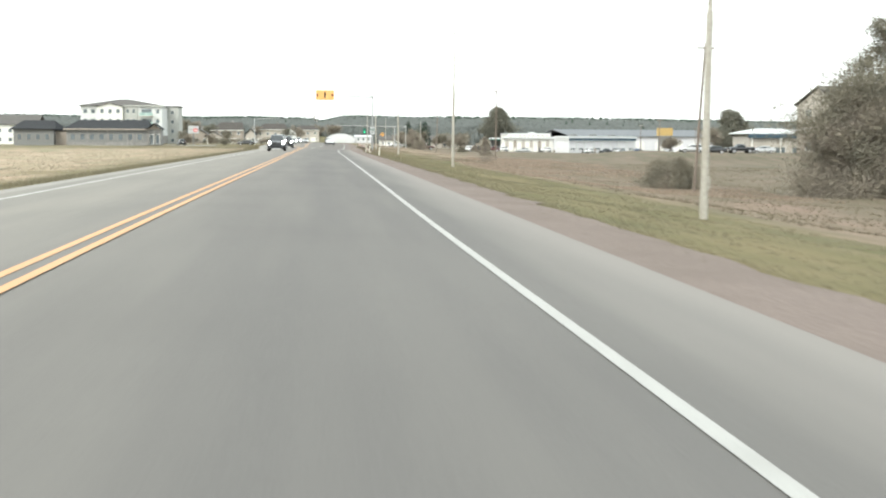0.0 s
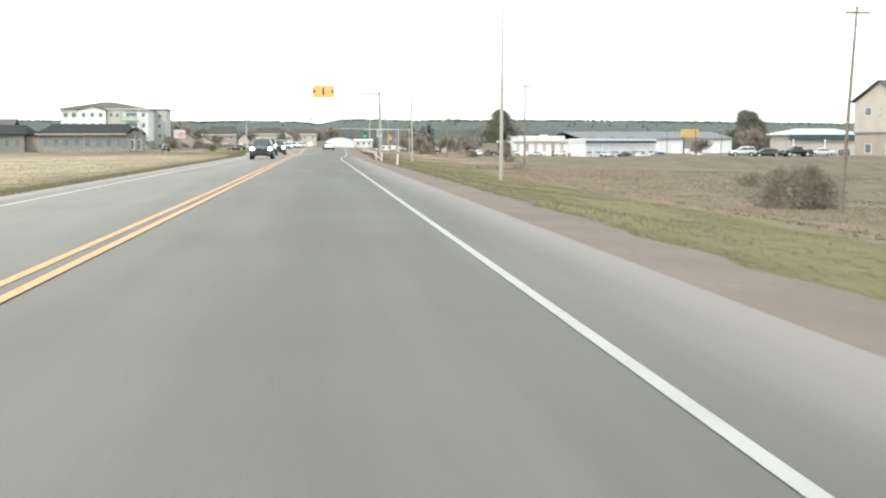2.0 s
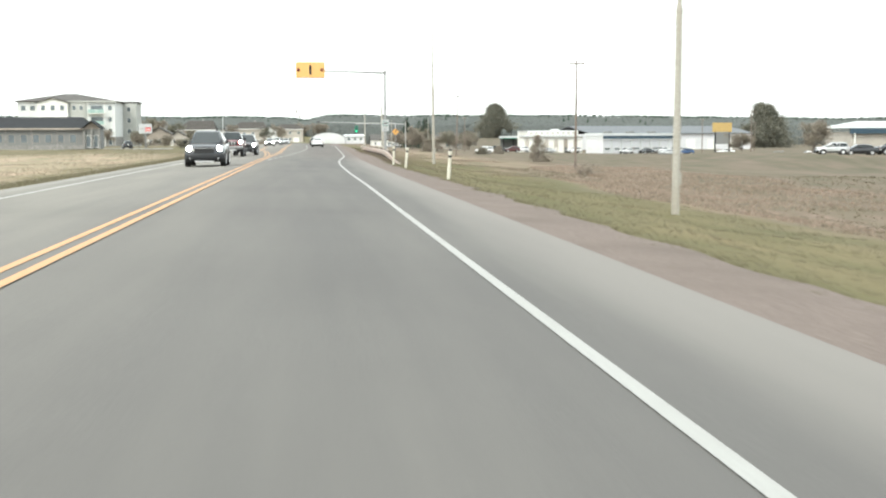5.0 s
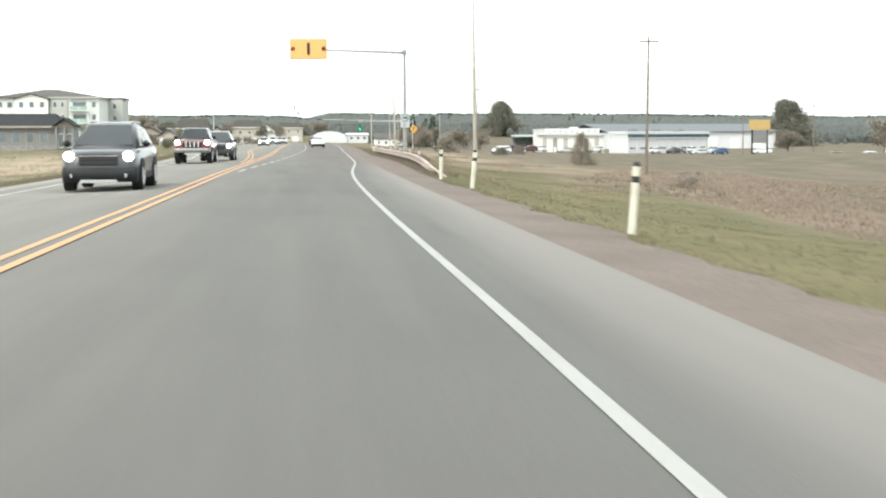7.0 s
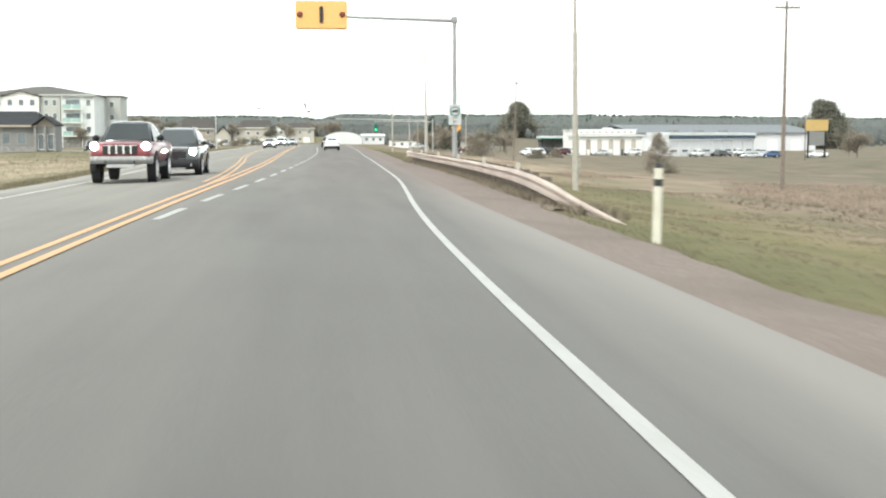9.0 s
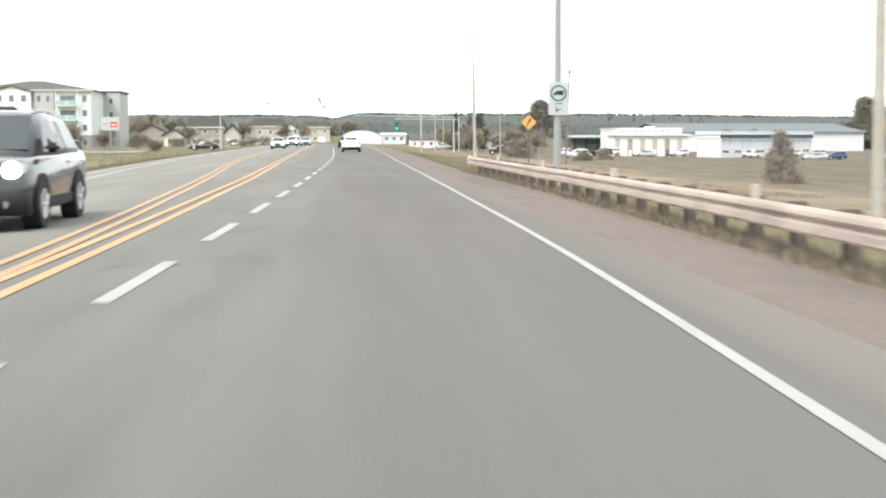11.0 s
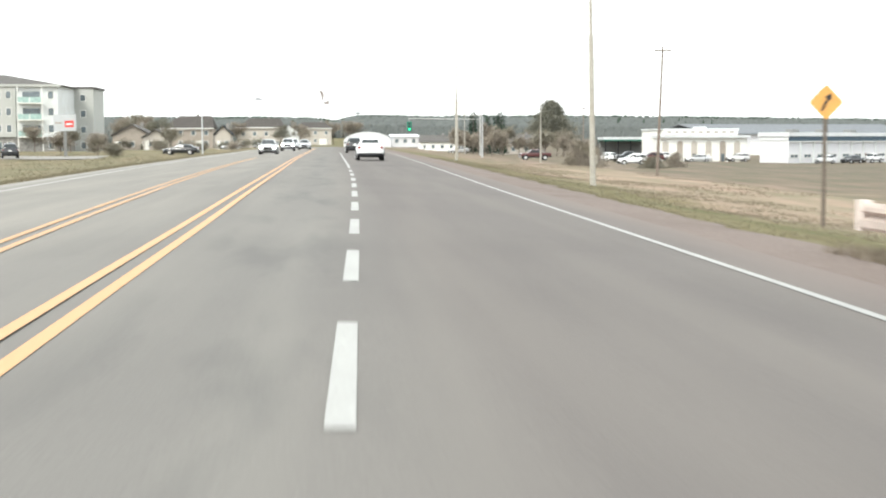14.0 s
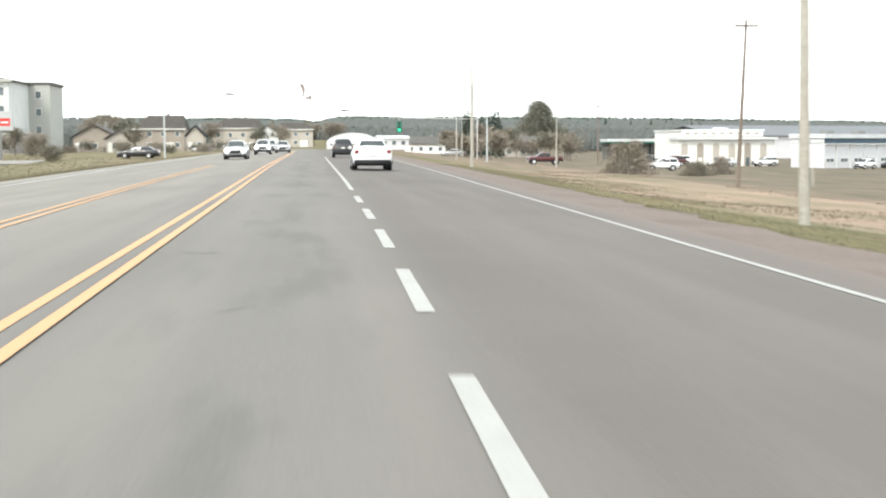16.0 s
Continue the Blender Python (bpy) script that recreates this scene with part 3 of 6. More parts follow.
def build_road():
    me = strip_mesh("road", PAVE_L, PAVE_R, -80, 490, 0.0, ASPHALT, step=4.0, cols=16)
    road = tagged(new("road", me), "worn grey asphalt road widening to a turn lane", "road", kind="structure")

    def line(name, fx, width, y0, y1, mat, lift=0.006, label="", step=2.0):
        ob = new(name, strip_mesh(name, lambda y: fx(y) - width / 2, lambda y: fx(y) + width / 2, y0, y1, lift, mat, step=step))
        ob.parent = road
        if label:
            ob["label"] = label
    line("edge_line", EDGE_R, 0.105, -80, 470, PAINT_W, label="solid white painted edge line")
    line("edge_line", EDGE_L, 0.13, -80, 470, PAINT_WW, label="worn white painted edge line")
    line("centre_line", YELLOW, 0.115, -80, 430, PAINT_Y, label="solid yellow painted centre line")
    line("centre_line", lambda y: YELLOW(y) - 0.28, 0.115, -80, 430, PAINT_Y)
    line("median_line", YELLOW_2, 0.12, 168, 305, PAINT_OLD, label="worn yellow painted median line", lift=0.010)
    line("median_line", lambda y: YELLOW_2(y) - 0.28, 0.12, 170, 305, PAINT_OLD, lift=0.010)
    for k in range(-8, 10):
        top = 203.65 + 6.03 * k
        line("lane_dash", DASH, 0.138, top - 3.35, top, PAINT_W, step=1.2)
    line("lane_line", DASH, 0.12, 262, 345, PAINT_W, label="solid white painted lane line")
    # short ragged sealed cracks and small worn spots
    for x0, x1, y, slant, wide in ((0.5, 1.0, 172.9, 0.15, 1.0), (0.95, 1.25, 173.2, 0.05, 1.6), (0.75, 1.1, 182.6, -0.1, 0.8), (0.25, 0.6, 178.2, 0.1, 1.0), (0.85, 1.2, 195.6, 0.5, 0.7), (0.9, 2.7, 199.9, 0.12, 0.45), (0.6, 1.0, 186.4, 0.1, 0.9), (1.0, 1.3, 190.2, -0.1, 0.8), (2.0, 2.25, 247.5, 0.1, 1.2), (1.3, 1.75, 253.0, 0.1, 1.0),
                                   (0.95, 1.3, 236.4, 0.2, 0.8), (0.2, 0.8, 241.5, -0.2, 0.8), (-1.6, -1.0, 206.0, 0.3, 0.8)):
        bm = bmesh.new()
        n = 16
        up, down = [], []
        for k in range(n + 1):
            x = x0 + (x1 - x0) * k / n
            yy = y + slant * k / n + 0.16 * noise.noise(Vector((x * 5, y, 0)))
            w = wide * min(1.0, 5 * min(k, n - k) / n) * (0.008 + 0.045 * abs(noise.noise(Vector((x * 7, y, 5)))))
            up.append(bm.verts.new((x, yy + w, road_z(x) + 0.005)))
            down.append(bm.verts.new((x, yy - w, road_z(x) + 0.005)))
        for k in range(n):
            bm.faces.new((down[k], down[k + 1], up[k + 1], up[k]))
        part("sealed_crack", bm, TAR, road, "dark sealed crack")

    me = strip_mesh("gravel_shoulder", lambda y: PAVE_R(y) - 0.22 + 0.16 * noise.noise(Vector((y * 0.35, 4, 0))) + 0.1 * noise.noise(Vector((y * 1.3, 9, 0))), lambda y: GRAVEL_R(y) + (0.6 if 160 < y < 222 else 0.3), -80, 490, 0.028, GRAVEL, step=1.0, cols=6, height=lambda x, y: max(ground_z(x, y), road_z(x) - 0.035) if x < PAVE_R(y) + 0.02 else ground_z(x, y), ragged=0.5, seed=2)
    tagged(new("gravel_shoulder", me), "reddish gravel shoulder beside the asphalt", "shoulder", kind="structure")
    me = strip_mesh("dusty_shoulder", lambda y: PAVE_L(y) - 0.75, lambda y: PAVE_L(y) + 0.2, -80, 490, 0.028, DUST, step=1.0, cols=4, height=lambda x, y: max(ground_z(x, y), road_z(x) - 0.035) if x > PAVE_L(y) - 0.02 else ground_z(x, y), ragged=0.0, seed=3)
    tagged(new("dusty_shoulder", me), "pale dusty gravel shoulder beside the asphalt", "shoulder", kind="structure")


def build_bank():
    """Bare brown soil and dead stalks under the guard rail."""
    me = strip_mesh("bank_soil", lambda y: GRAVEL_R(y) + 0.2, lambda y: GRAVEL_R(y) + 0.75 + 1.7 * ease(y, 159, 165) * (1 - ease(y, 212, 218)), 159, 218, 0.05, SOIL, step=0.7, cols=8, height=lambda x, y: ground_z(x, y) - 0.12 * (1 - ease(x - GRAVEL_R(y), 0.2, 0.55)), ragged=0.3, seed=5)
    tagged(new("bank_soil", me), "bare brown soil bank under the guard rail", "bank", kind="structure")


def build_lot():
    """A worn pale lot between the low buildings and the road."""
    me = strip_mesh("gravel_lot", lambda y: -64.0, lambda y: PAVE_L(y) - 15.0, 346, 370, 0.06, DUST, step=3.0, cols=14, height=ground_z, ragged=1.6, seed=8)
    tagged(new("gravel_lot", me), "pale worn gravel lot before the buildings", "lot", kind="structure")


build_ground()
build_road()
build_lot()
build_bank()


# ---- roadside furniture ----
def tall_pole(x, y, height, lean=0.0, base_z=None):
    z = ground_z(x, y) - 0.3 if base_z is None else base_z - 0.3
    t = thing("street_pole", x, y, z, "tall pale grey tapered street pole standing in the grass", "pole", "pale poles along the road")
    bm = bmesh.new()
    split = height * 0.52
    tube(bm, (0, 0, 0), (lean * split, 0, split), 0.125, 0.1, 14)
    part("lower_shaft", bm, POLE_L, t, smooth=True)
    bm = bmesh.new()
    tube(bm, (lean * split, 0, split - 0.02), (lean * height, 0, height), 0.075, 0.04, 12)
    part("upper_shaft", bm, POLE_L, t, "thin pale upper shaft", smooth=True)
    bm = bmesh.new()
    tube(bm, (lean * split, 0, split - 0.1), (lean * split, 0, split + 0.08), 0.112, 0.09, 14)
    part("collar", bm, POLE_L, t, smooth=True)
    part("cable_box", boxed(0.105, 0.18, -0.05, 0.05, 1.2, 1.6, 0.01), POLE_L, t)
    return t


def utility_pole(x, y, height, lean=0.0, base_z=None):
    z = ground_z(x, y) - 0.3 if base_z is None else base_z - 0.3
    t = thing("utility_pole", x, y, z, "thin brown wooden utility pole with a crossarm", "pole", "brown utility poles in the meadow")
    bm = bmesh.new()
    tube(bm, (0, 0, 0), (lean * height, 0, height), 0.135, 0.07, 10)
    part("shaft", bm, POLE_B, t, smooth=True)
    top = lean * height
    part("crossarm", boxed(top - 0.75, top + 0.75, -0.16, -0.07, height - 0.45, height - 0.33, 0.01), POLE_B, t)
    for dx in (-0.65, -0.3, 0.3, 0.65):
        bm = bmesh.new()
        tube(bm, (top + dx, -0.115, height - 0.34), (top + dx, -0.115, height - 0.2), 0.03, 0.045, 8)
        part("insulator", bm, GALV, t)
    return t


def delineator(x, y, tilt=0.0):
    t = thing("delineator_post", x, y, ground_z(x, y) - 0.15, "white delineator post with black bands and dark cap", "road marker post", "delineator posts along the verge")
    t.matrix_basis = pose(x, y, ground_z(x, y) - 0.15, 0, tilt, 0)
    for name, z0, z1, mat, r in (("post", 0, 0.95, WHITE, 0.062), ("band", 0.95, 1.05, BLACK, 0.064), ("post_head", 1.05, 1.2, WHITE, 0.062), ("cap", 1.2, 1.27, BLACK, 0.058)):
        bm = bmesh.new()
        tube(bm, (0, 0, z0), (0, 0, z1), r, r * (0.8 if name == "cap" else 1), 14)
        part(name, bm, mat, t)
    return t


RAIL_X = along(((155.5, 8.25), (160, 7.95), (165, 7.95), (172, 8.2), (180, 8.45), (195, 8.65), (208, 8.6), (216.5, 8.42)))
RAIL_Z = along(((155.5, -0.32), (158, -0.1), (161, 0.2), (164.5, 0.36), (168, 0.41), (200, 0.41), (216.5, 0.47)))


def guard_rail():
    rail = thing("guard_rail", 0, 0, 0, "weathered steel guard rail on timber posts, end bent to ground", "guard rail")
    profile = ((0.0, -0.335), (-0.06, -0.33), (-0.105, -0.29), (-0.10, -0.20), (-0.04, -0.165), (-0.01, -0.15), (-0.03, -0.135), (-0.10, -0.095), (-0.085, -0.045), (-0.03, -0.005), (0.0, 0.0))
    stations = [155.5 + 1.0 * k for k in range(62)]
    edges = list(range(0, 61, 4)) + [61]
    for a, b in zip(edges[:-1], edges[1:]):
        bm = bmesh.new()
        last = None
        for k in range(a, b + 1):
            y = stations[k]
            twist = max(0.0, min(1.0, (162.0 - y) / 6.0)) * 0.9
            ring = []
            for dx, dz in profile:
                px, pz = dx * math.cos(twist) - dz * math.sin(twist) * 0.6, dz * math.cos(twist * 0.7)
                ring.append(bm.verts.new((RAIL_X(y) + px, y, RAIL_Z(y) + pz)))
            if last:
                for i in range(len(ring) - 1):
                    bm.faces.new((last[i], last[i + 1], ring[i + 1], ring[i]))
            last = ring
        bmesh.ops.solidify(bm, geom=bm.faces[:], thickness=0.006)
        part("rail_panel", bm, RAILM, rail)
    y = 163.5
    while y < 216.4:
        x, g = RAIL_X(y) + 0.02, ground_z(RAIL_X(y), y) - 0.3
        post = part("post", boxed(x + 0.10, x + 0.28, y - 0.09, y + 0.09, g, RAIL_Z(y) + 0.02, 0.012), POST_W, rail)
        part("block", boxed(x + 0.005, x + 0.10, y - 0.075, y + 0.075, RAIL_Z(y) - 0.34, RAIL_Z(y) + 0.01, 0.008), POST_W, post)
        bm = bmesh.new()
        tube(bm, (x - 0.03, y, RAIL_Z(y) - 0.155), (x + 0.02, y, RAIL_Z(y) - 0.155), 0.02, 0.02, 8)
        part("bolt", bm, GALV, post)
        y += 1.905
    for y in (168.2, 178.4, 188.6, 198.9, 209.0, 215.6):
        part("marker_block", boxed(RAIL_X(y) + 0.04, RAIL_X(y) + 0.15, y - 0.05, y + 0.05, RAIL_Z(y) - 0.02, RAIL_Z(y) + 0.18, 0.01), SIDING_C, rail, "small white reflector block")
    bm = bmesh.new()
    prism(bm, ((-0.1, -0.34), (0.04, -0.34), (0.04, 0.03), (-0.1, 0.03)), 216.45, 216.62)
    for v in bm.verts:
        v.co.x += RAIL_X(216.5)
        v.co.z += 0.47
    part("end_shoe", bm, RAILM, rail)


def overhead_sign():
    x, y = 10.17, 204.9
    g = ground_z(x, y)
    t = thing("overhead_warning_sign", x, y, g - 0.3, "amber flashing warning sign on a galvanised mast arm", "overhead sign")
    base = -(g - 0.3)
    bm = bmesh.new()
    tube(bm, (0, 0, 0), (0, 0, 7.75 + base), 0.145, 0.09, 16)
    part("mast", bm, MAST, t, smooth=True)
    bm = bmesh.new()
    tube(bm, (0.05, 0, 7.6 + base), (-5.9, 0, 7.78 + base), 0.1, 0.065, 12)
    part("mast_arm", bm, MAST, t, smooth=True)
    part("elbow", boxed(-0.16, 0.16, -0.13, 0.13, 7.46 + base, 7.82 + base, 0.04), MAST, t)
    face = part("sign_box", boxed(1.62 - x, 4.38 - x, -0.22, 0.1, 7.1 + base, 8.62 + base, 0.06), SIGN_YG, t, "amber sign box with rounded corners")
    part("symbol_bar", boxed(2.9 - x, 3.1 - x, -0.255, -0.23, 7.42 + base, 8.32 + base, 0.04), BLACK, face, "dark upright symbol")
    for k, px in enumerate((1.86, 4.12)):
        bm = bmesh.new()
        tube(bm, (px - x, -0.30, 7.88 + base), (px - x, -0.225, 7.88 + base), 0.13, 0.16, 16)
        beacon = part("beacon", bm, BLACK, t, "unlit red-brown beacon lamp")
        bm = bmesh.new()
        tube(bm, (px - x, -0.315, 7.88 + base), (px - x, -0.302, 7.88 + base), 0.06, 0.11, 16)
        part("lens", bm, LENS_R, beacon)
    for px in (2.2, 3.8):
        part("bracket", boxed(px - x - 0.05, px - x + 0.05, 0.1, 0.16, 7.5 + base, 8.3 + base), GALV, t)

    s = thing("truck_route_sign", x, y - 0.17, 2.02, "white truck route sign with green ring and lorry symbol", "road sign")
    plate = part("plate", boxed(-0.34, 0.34, -0.012, 0.0, -0.02, 1.08, 0.004), PLATE_W, s)
    part("edge_strip", boxed(-0.34, 0.34, -0.016, -0.0125, 0.395, 0.41), GALV, plate)
    bm = bmesh.new()
    n = 36
    for r0, r1 in ((0.215, 0.275),):
        inner = [bm.verts.new((r0 * math.cos(2 * math.pi * k / n), -0.017, 0.70 + r0 * math.sin(2 * math.pi * k / n))) for k in range(n)]
        outer = [bm.verts.new((r1 * math.cos(2 * math.pi * k / n), -0.017, 0.70 + r1 * math.sin(2 * math.pi * k / n))) for k in range(n)]
        for k in range(n):
            bm.faces.new((inner[k], inner[(k + 1) % n], outer[(k + 1) % n], outer[k]))
    part("ring", bm, SIGN_G, s, "green ring")
    bm = bmesh.new()
    cube(bm, -0.05, 0.17, -0.02, -0.015, 0.65, 0.79)
    prism(bm, ((-0.17, 0.65), (-0.055, 0.65), (-0.055, 0.77), (-0.10, 0.77), (-0.13, 0.71), (-0.17, 0.70)), -0.02, -0.015)
    for wx in (-0.12, 0.10):
        tube(bm, (wx, -0.022, 0.645), (wx, -0.015, 0.645), 0.03, 0.03, 12)
    part("lorry_symbol", bm, BLACK, s, "black lorry symbol")
    part("legend_bar", boxed(-0.14, 0.14, -0.017, -0.0125, 0.345, 0.375), LENS_R, s)
    bm = bmesh.new()
    cube(bm, -0.09, -0.06, -0.018, -0.0125, 0.06, 0.28)
    prism(bm, ((-0.06, 0.10), (0.10, 0.18), (0.10, 0.215), (-0.06, 0.14)), -0.018, -0.0125)
    part("arrow", bm, BLACK, s, "black arrow")
    for z in (0.25, 0.8):
        part("clamp", boxed(-0.13, 0.13, 0.0, 0.035, z, z + 0.04), GALV, s)


def diamond_sign(x, y, z):
    g = ground_z(x, y)
    t = thing("curve_warning_sign", x, y, g - 0.2, "yellow diamond warning sign with black arrow on a post", "road sign")
    c = z - g + 0.2
    part("post", boxed(-0.035, 0.035, 0.0, 0.07, 0, c + 0.2, 0.005), POST_W, t)
    bm = bmesh.new()
    r = 0.37
    prism(bm, ((0.03, c - r), (-0.03, c - r), (-r, c - 0.03), (-r, c + 0.03), (-0.03, c + r), (0.03, c + r), (r, c + 0.03), (r, c - 0.03)), -0.012, 0.0)
    plate = part("plate", bm, SIGN_Y, t, "yellow diamond plate")
    bm = bmesh.new()
    prism(bm, ((-0.13, c - 0.19), (-0.07, c - 0.19), (0.02, c - 0.02), (0.06, c + 0.06), (0.12, c + 0.03), (0.11, c + 0.2), (-0.04, c + 0.12), (0.01, c + 0.09), (-0.04, c + 0.0)), -0.018, -0.0125)
    part("arrow", bm, BLACK, plate, "black curve arrow")


def street_lamp(x, y, height, reach, side):
    g = ground_z(x, y)
    t = thing("street_lamp", x, y, g - 0.3, "slim grey street lamp with a long arm", "street lamp", "street lamps at the junction")
    bm = bmesh.new()
    tube(bm, (0, 0, 0), (0, 0, height), 0.14, 0.08, 10)
    part("shaft", bm, PLATE_W, t, smooth=True)
    bm = bmesh.new()
    tube(bm, (0, 0, height - 0.1), (side * reach, 0, height + 0.25), 0.05, 0.03, 8)
    part("arm", bm, GALV, t, smooth=True)
    bm = bmesh.new()
    x0 = side * reach
    prism(bm, ((x0 - 0.35, height + 0.2), (x0 - 0.3, height + 0.34), (x0 + 0.3, height + 0.38), (x0 + 0.95, height + 0.3), (x0 + 0.98, height + 0.2), (x0 + 0.3, height + 0.14)), -0.18, 0.18)
    part("luminaire", bm, TRIMD, t, "dark cobra-head luminaire")


def signal_post(x, y, z, post_x):
    t = thing("traffic_signal", post_x, y, ground_z(post_x, y) - 0.2, "traffic signal on a mast arm showing green", "traffic signal")
    b = -(ground_z(post_x, y) - 0.2)
    bm = bmesh.new()
    tube(bm, (0, 0, 0), (0, 0, 6.4 + b), 0.12, 0.09, 10)
    part("mast", bm, GALV, t, smooth=True)
    bm = bmesh.new()
    tube(bm, (0, 0, 5.7 + b), (x - post_x - 0.3, 0, 5.9 + b), 0.06, 0.05, 8)
    part("mast_arm", bm, GALV, t, smooth=True)
    dx = x - post_x
    head = part("signal_head", boxed(dx - 0.5, dx + 0.5, -0.18, 0.12, z - 0.8 + b, z + 1.25 + b, 0.05), SIGN_G, t, "dark green signal head")
    part("hanger", boxed(dx - 0.03, dx + 0.03, -0.03, 0.03, z + 1.1 + b, 5.95 + b), GALV, t)
    for k, mat in ((0.85, BLACK), (0.25, BLACK), (-0.35, LAMP_GREEN)):
        bm = bmesh.new()
        tube(bm, (dx, -0.24, z + k + b), (dx, -0.17, z + k + b), 0.2, 0.22, 14)
        part("lens", bm, mat, head, "lit green lens" if k < 0 else "unlit lens")


def hanging_banner():
    """A curled, faded cloth on a wire across the road."""
    t = thing("faded_flag", 0.6, 381, 5.9, "faded red and white cloth flag curled on a cable", "flag")
    bm = bmesh.new()
    n, cols = 22, []
    for k in range(n + 1):
        u = k / n
        x = -0.55 + 1.25 * u ** 1.6 + 0.22 * math.sin(u * 7)
        z = 2.05 - 1.55 * math.sin(u * 2.2)
        cols.append([bm.verts.new((x + 0.42 * v * (0.5 + 0.5 * math.cos(u * 3.0)), 0.18 * math.sin(u * 9 + 2 * v), z + 0.5 * v * math.sin(u * 3.4 + 0.4) - 0.25 * v)) for v in (0, 0.33, 0.67, 1.0)])
    for a, b in zip(cols[:-1], cols[1:]):
        for i in range(3):
            bm.faces.new((a[i], b[i], b[i + 1], a[i + 1]))
    bmesh.ops.solidify(bm, geom=bm.faces[:], thickness=0.02)
    part("cloth", bm, material("faded_cloth", (0.36, 0.31, 0.29), rough=0.9, vary=0.3, grain=1.6, stain=1.1, bump=0.0, tint=(0.5, 0.48, 0.47), tint_amount=0.9), t, smooth=True)
    bm = bmesh.new()
    tube(bm, (-17.8, 0, 2.0), (16, 0, 2.1), 0.012, 0.012, 5)
    part("cable", bm, GALV, t)


for py, px, lean in ((39.8, 14.0, 0.012), (114.1, 13.6, 0.01), (185.0, 13.0, -0.008), (256.5, 12.85, -0.02), (328.0, 13.6, 0.0)):
    tall_pole(px, py, 12.5, lean)
tall_pole(22.6, 424, 9.5)
tall_pole(31.0, 388, 8.5)
tall_pole(26.5, 452, 8.0)
for px, py, h, lean in ((32.9, 107.8, 12.4, 0.06), (29.4, 207.3, 11.3, 0.01), (29.0, 311.5, 11.2, 0.035), (44, 425, 9.5, 0.0), (79, 300, 8.5, 0.0), (92, 372, 9.0, 0.0), (124, 430, 9, 0.01)):
    utility_pole(px, py, h, lean)
for px, py, tilt in ((7.72, 123.9, 4.0), (7.45, 141.8, 5.0), (7.4, 150.2, 1.0)):
    delineator(px, py, tilt)
guard_rail()
overhead_sign()
diamond_sign(12.82, 229.7, 2.06)
street_lamp(-17.2, 400, 8.1, 8.0, 1)
street_lamp(24.3, 402, 6.7, 18.9, -1)
signal_post(17.7, 480, 4.0, 32.5)
hanging_banner()


# ---- buildings ----
def window(parent, x0, x1, z0, z1, y, pane_mat=PANE, trim=SIDING_W, side=-1):
    """A framed window in a wall that faces along y."""
    d = 0.07 * side
    w = part("window", prism(bmesh.new(), ((x0, z0), (x1, z0), (x1, z0 + 0.09), (x0, z0 + 0.09)), y, y + d), trim, parent)
    bm = bmesh.new()
    cube(bm, x0, x0 + 0.09, min(y, y + d), max(y, y + d), z0 + 0.09, z1)
    cube(bm, x1 - 0.09, x1, min(y, y + d), max(y, y + d), z0 + 0.09, z1)
    cube(bm, x0 + 0.09, x1 - 0.09, min(y, y + d), max(y, y + d), z1 - 0.09, z1)
    part("window_frame", bm, trim, w)
    part("pane", boxed(x0 + 0.09, x1 - 0.09, min(y, y + 0.03 * side), max(y, y + 0.03 * side), z0 + 0.09, z1 - 0.09), pane_mat, w)
    return w


def hip_roof(x0, x1, y0, y1, z, rise, over=0.5, inset=None, thick=0.22, end=None):
    x0, x1, y0, y1 = x0 - over, x1 + over, y0 - over, y1 + over
    k = (y1 - y0) / 2 if inset is None else inset
    m = (y0 + y1) / 2
    bm = bmesh.new()
    lo = [bm.verts.new(p) for p in ((x0, y0, z), (x1, y0, z), (x1, y1, z), (x0, y1, z))]
    mid = [bm.verts.new((v.co.x, v.co.y, z + thick)) for v in lo]
    a, b = bm.verts.new((x0 + k, m, z + thick + rise)), bm.verts.new((x1 - (k if end is None else end), m, z + thick + rise))
    bm.faces.new(lo[::-1])
    for i in range(4):
        bm.faces.new((lo[i], lo[(i + 1) % 4], mid[(i + 1) % 4], mid[i]))
    bm.faces.new((mid[0], mid[1], b, a))
    bm.faces.new((mid[2], mid[3], a, b))
    bm.faces.new((mid[1], mid[2], b))
    bm.faces.new((mid[3], mid[0], a))
    return bm


def gable_roof(x0, x1, y0, y1, z, rise, over=0.4, thick=0.2, across=True):
    """Ridge along y where across, else along x."""
    bm = bmesh.new()
    if across:
        m = (x0 + x1) / 2
        prism(bm, ((x0 - over, z), (m, z + rise), (x1 + over, z), (x1 + over, z + thick), (m, z + rise + thick), (x0 - over, z + thick)), y0 - over, y1 + over)
    else:
        m = (y0 + y1) / 2
        prism(bm, ((y0 - over, z), (m, z + rise), (y1 + over, z), (y1 + over, z + thick), (m, z + rise + thick), (y0 - over, z + thick)), x0 - over, x1 + over)
        for v in bm.verts:
            v.co.x, v.co.y = v.co.y, v.co.x
    return bm


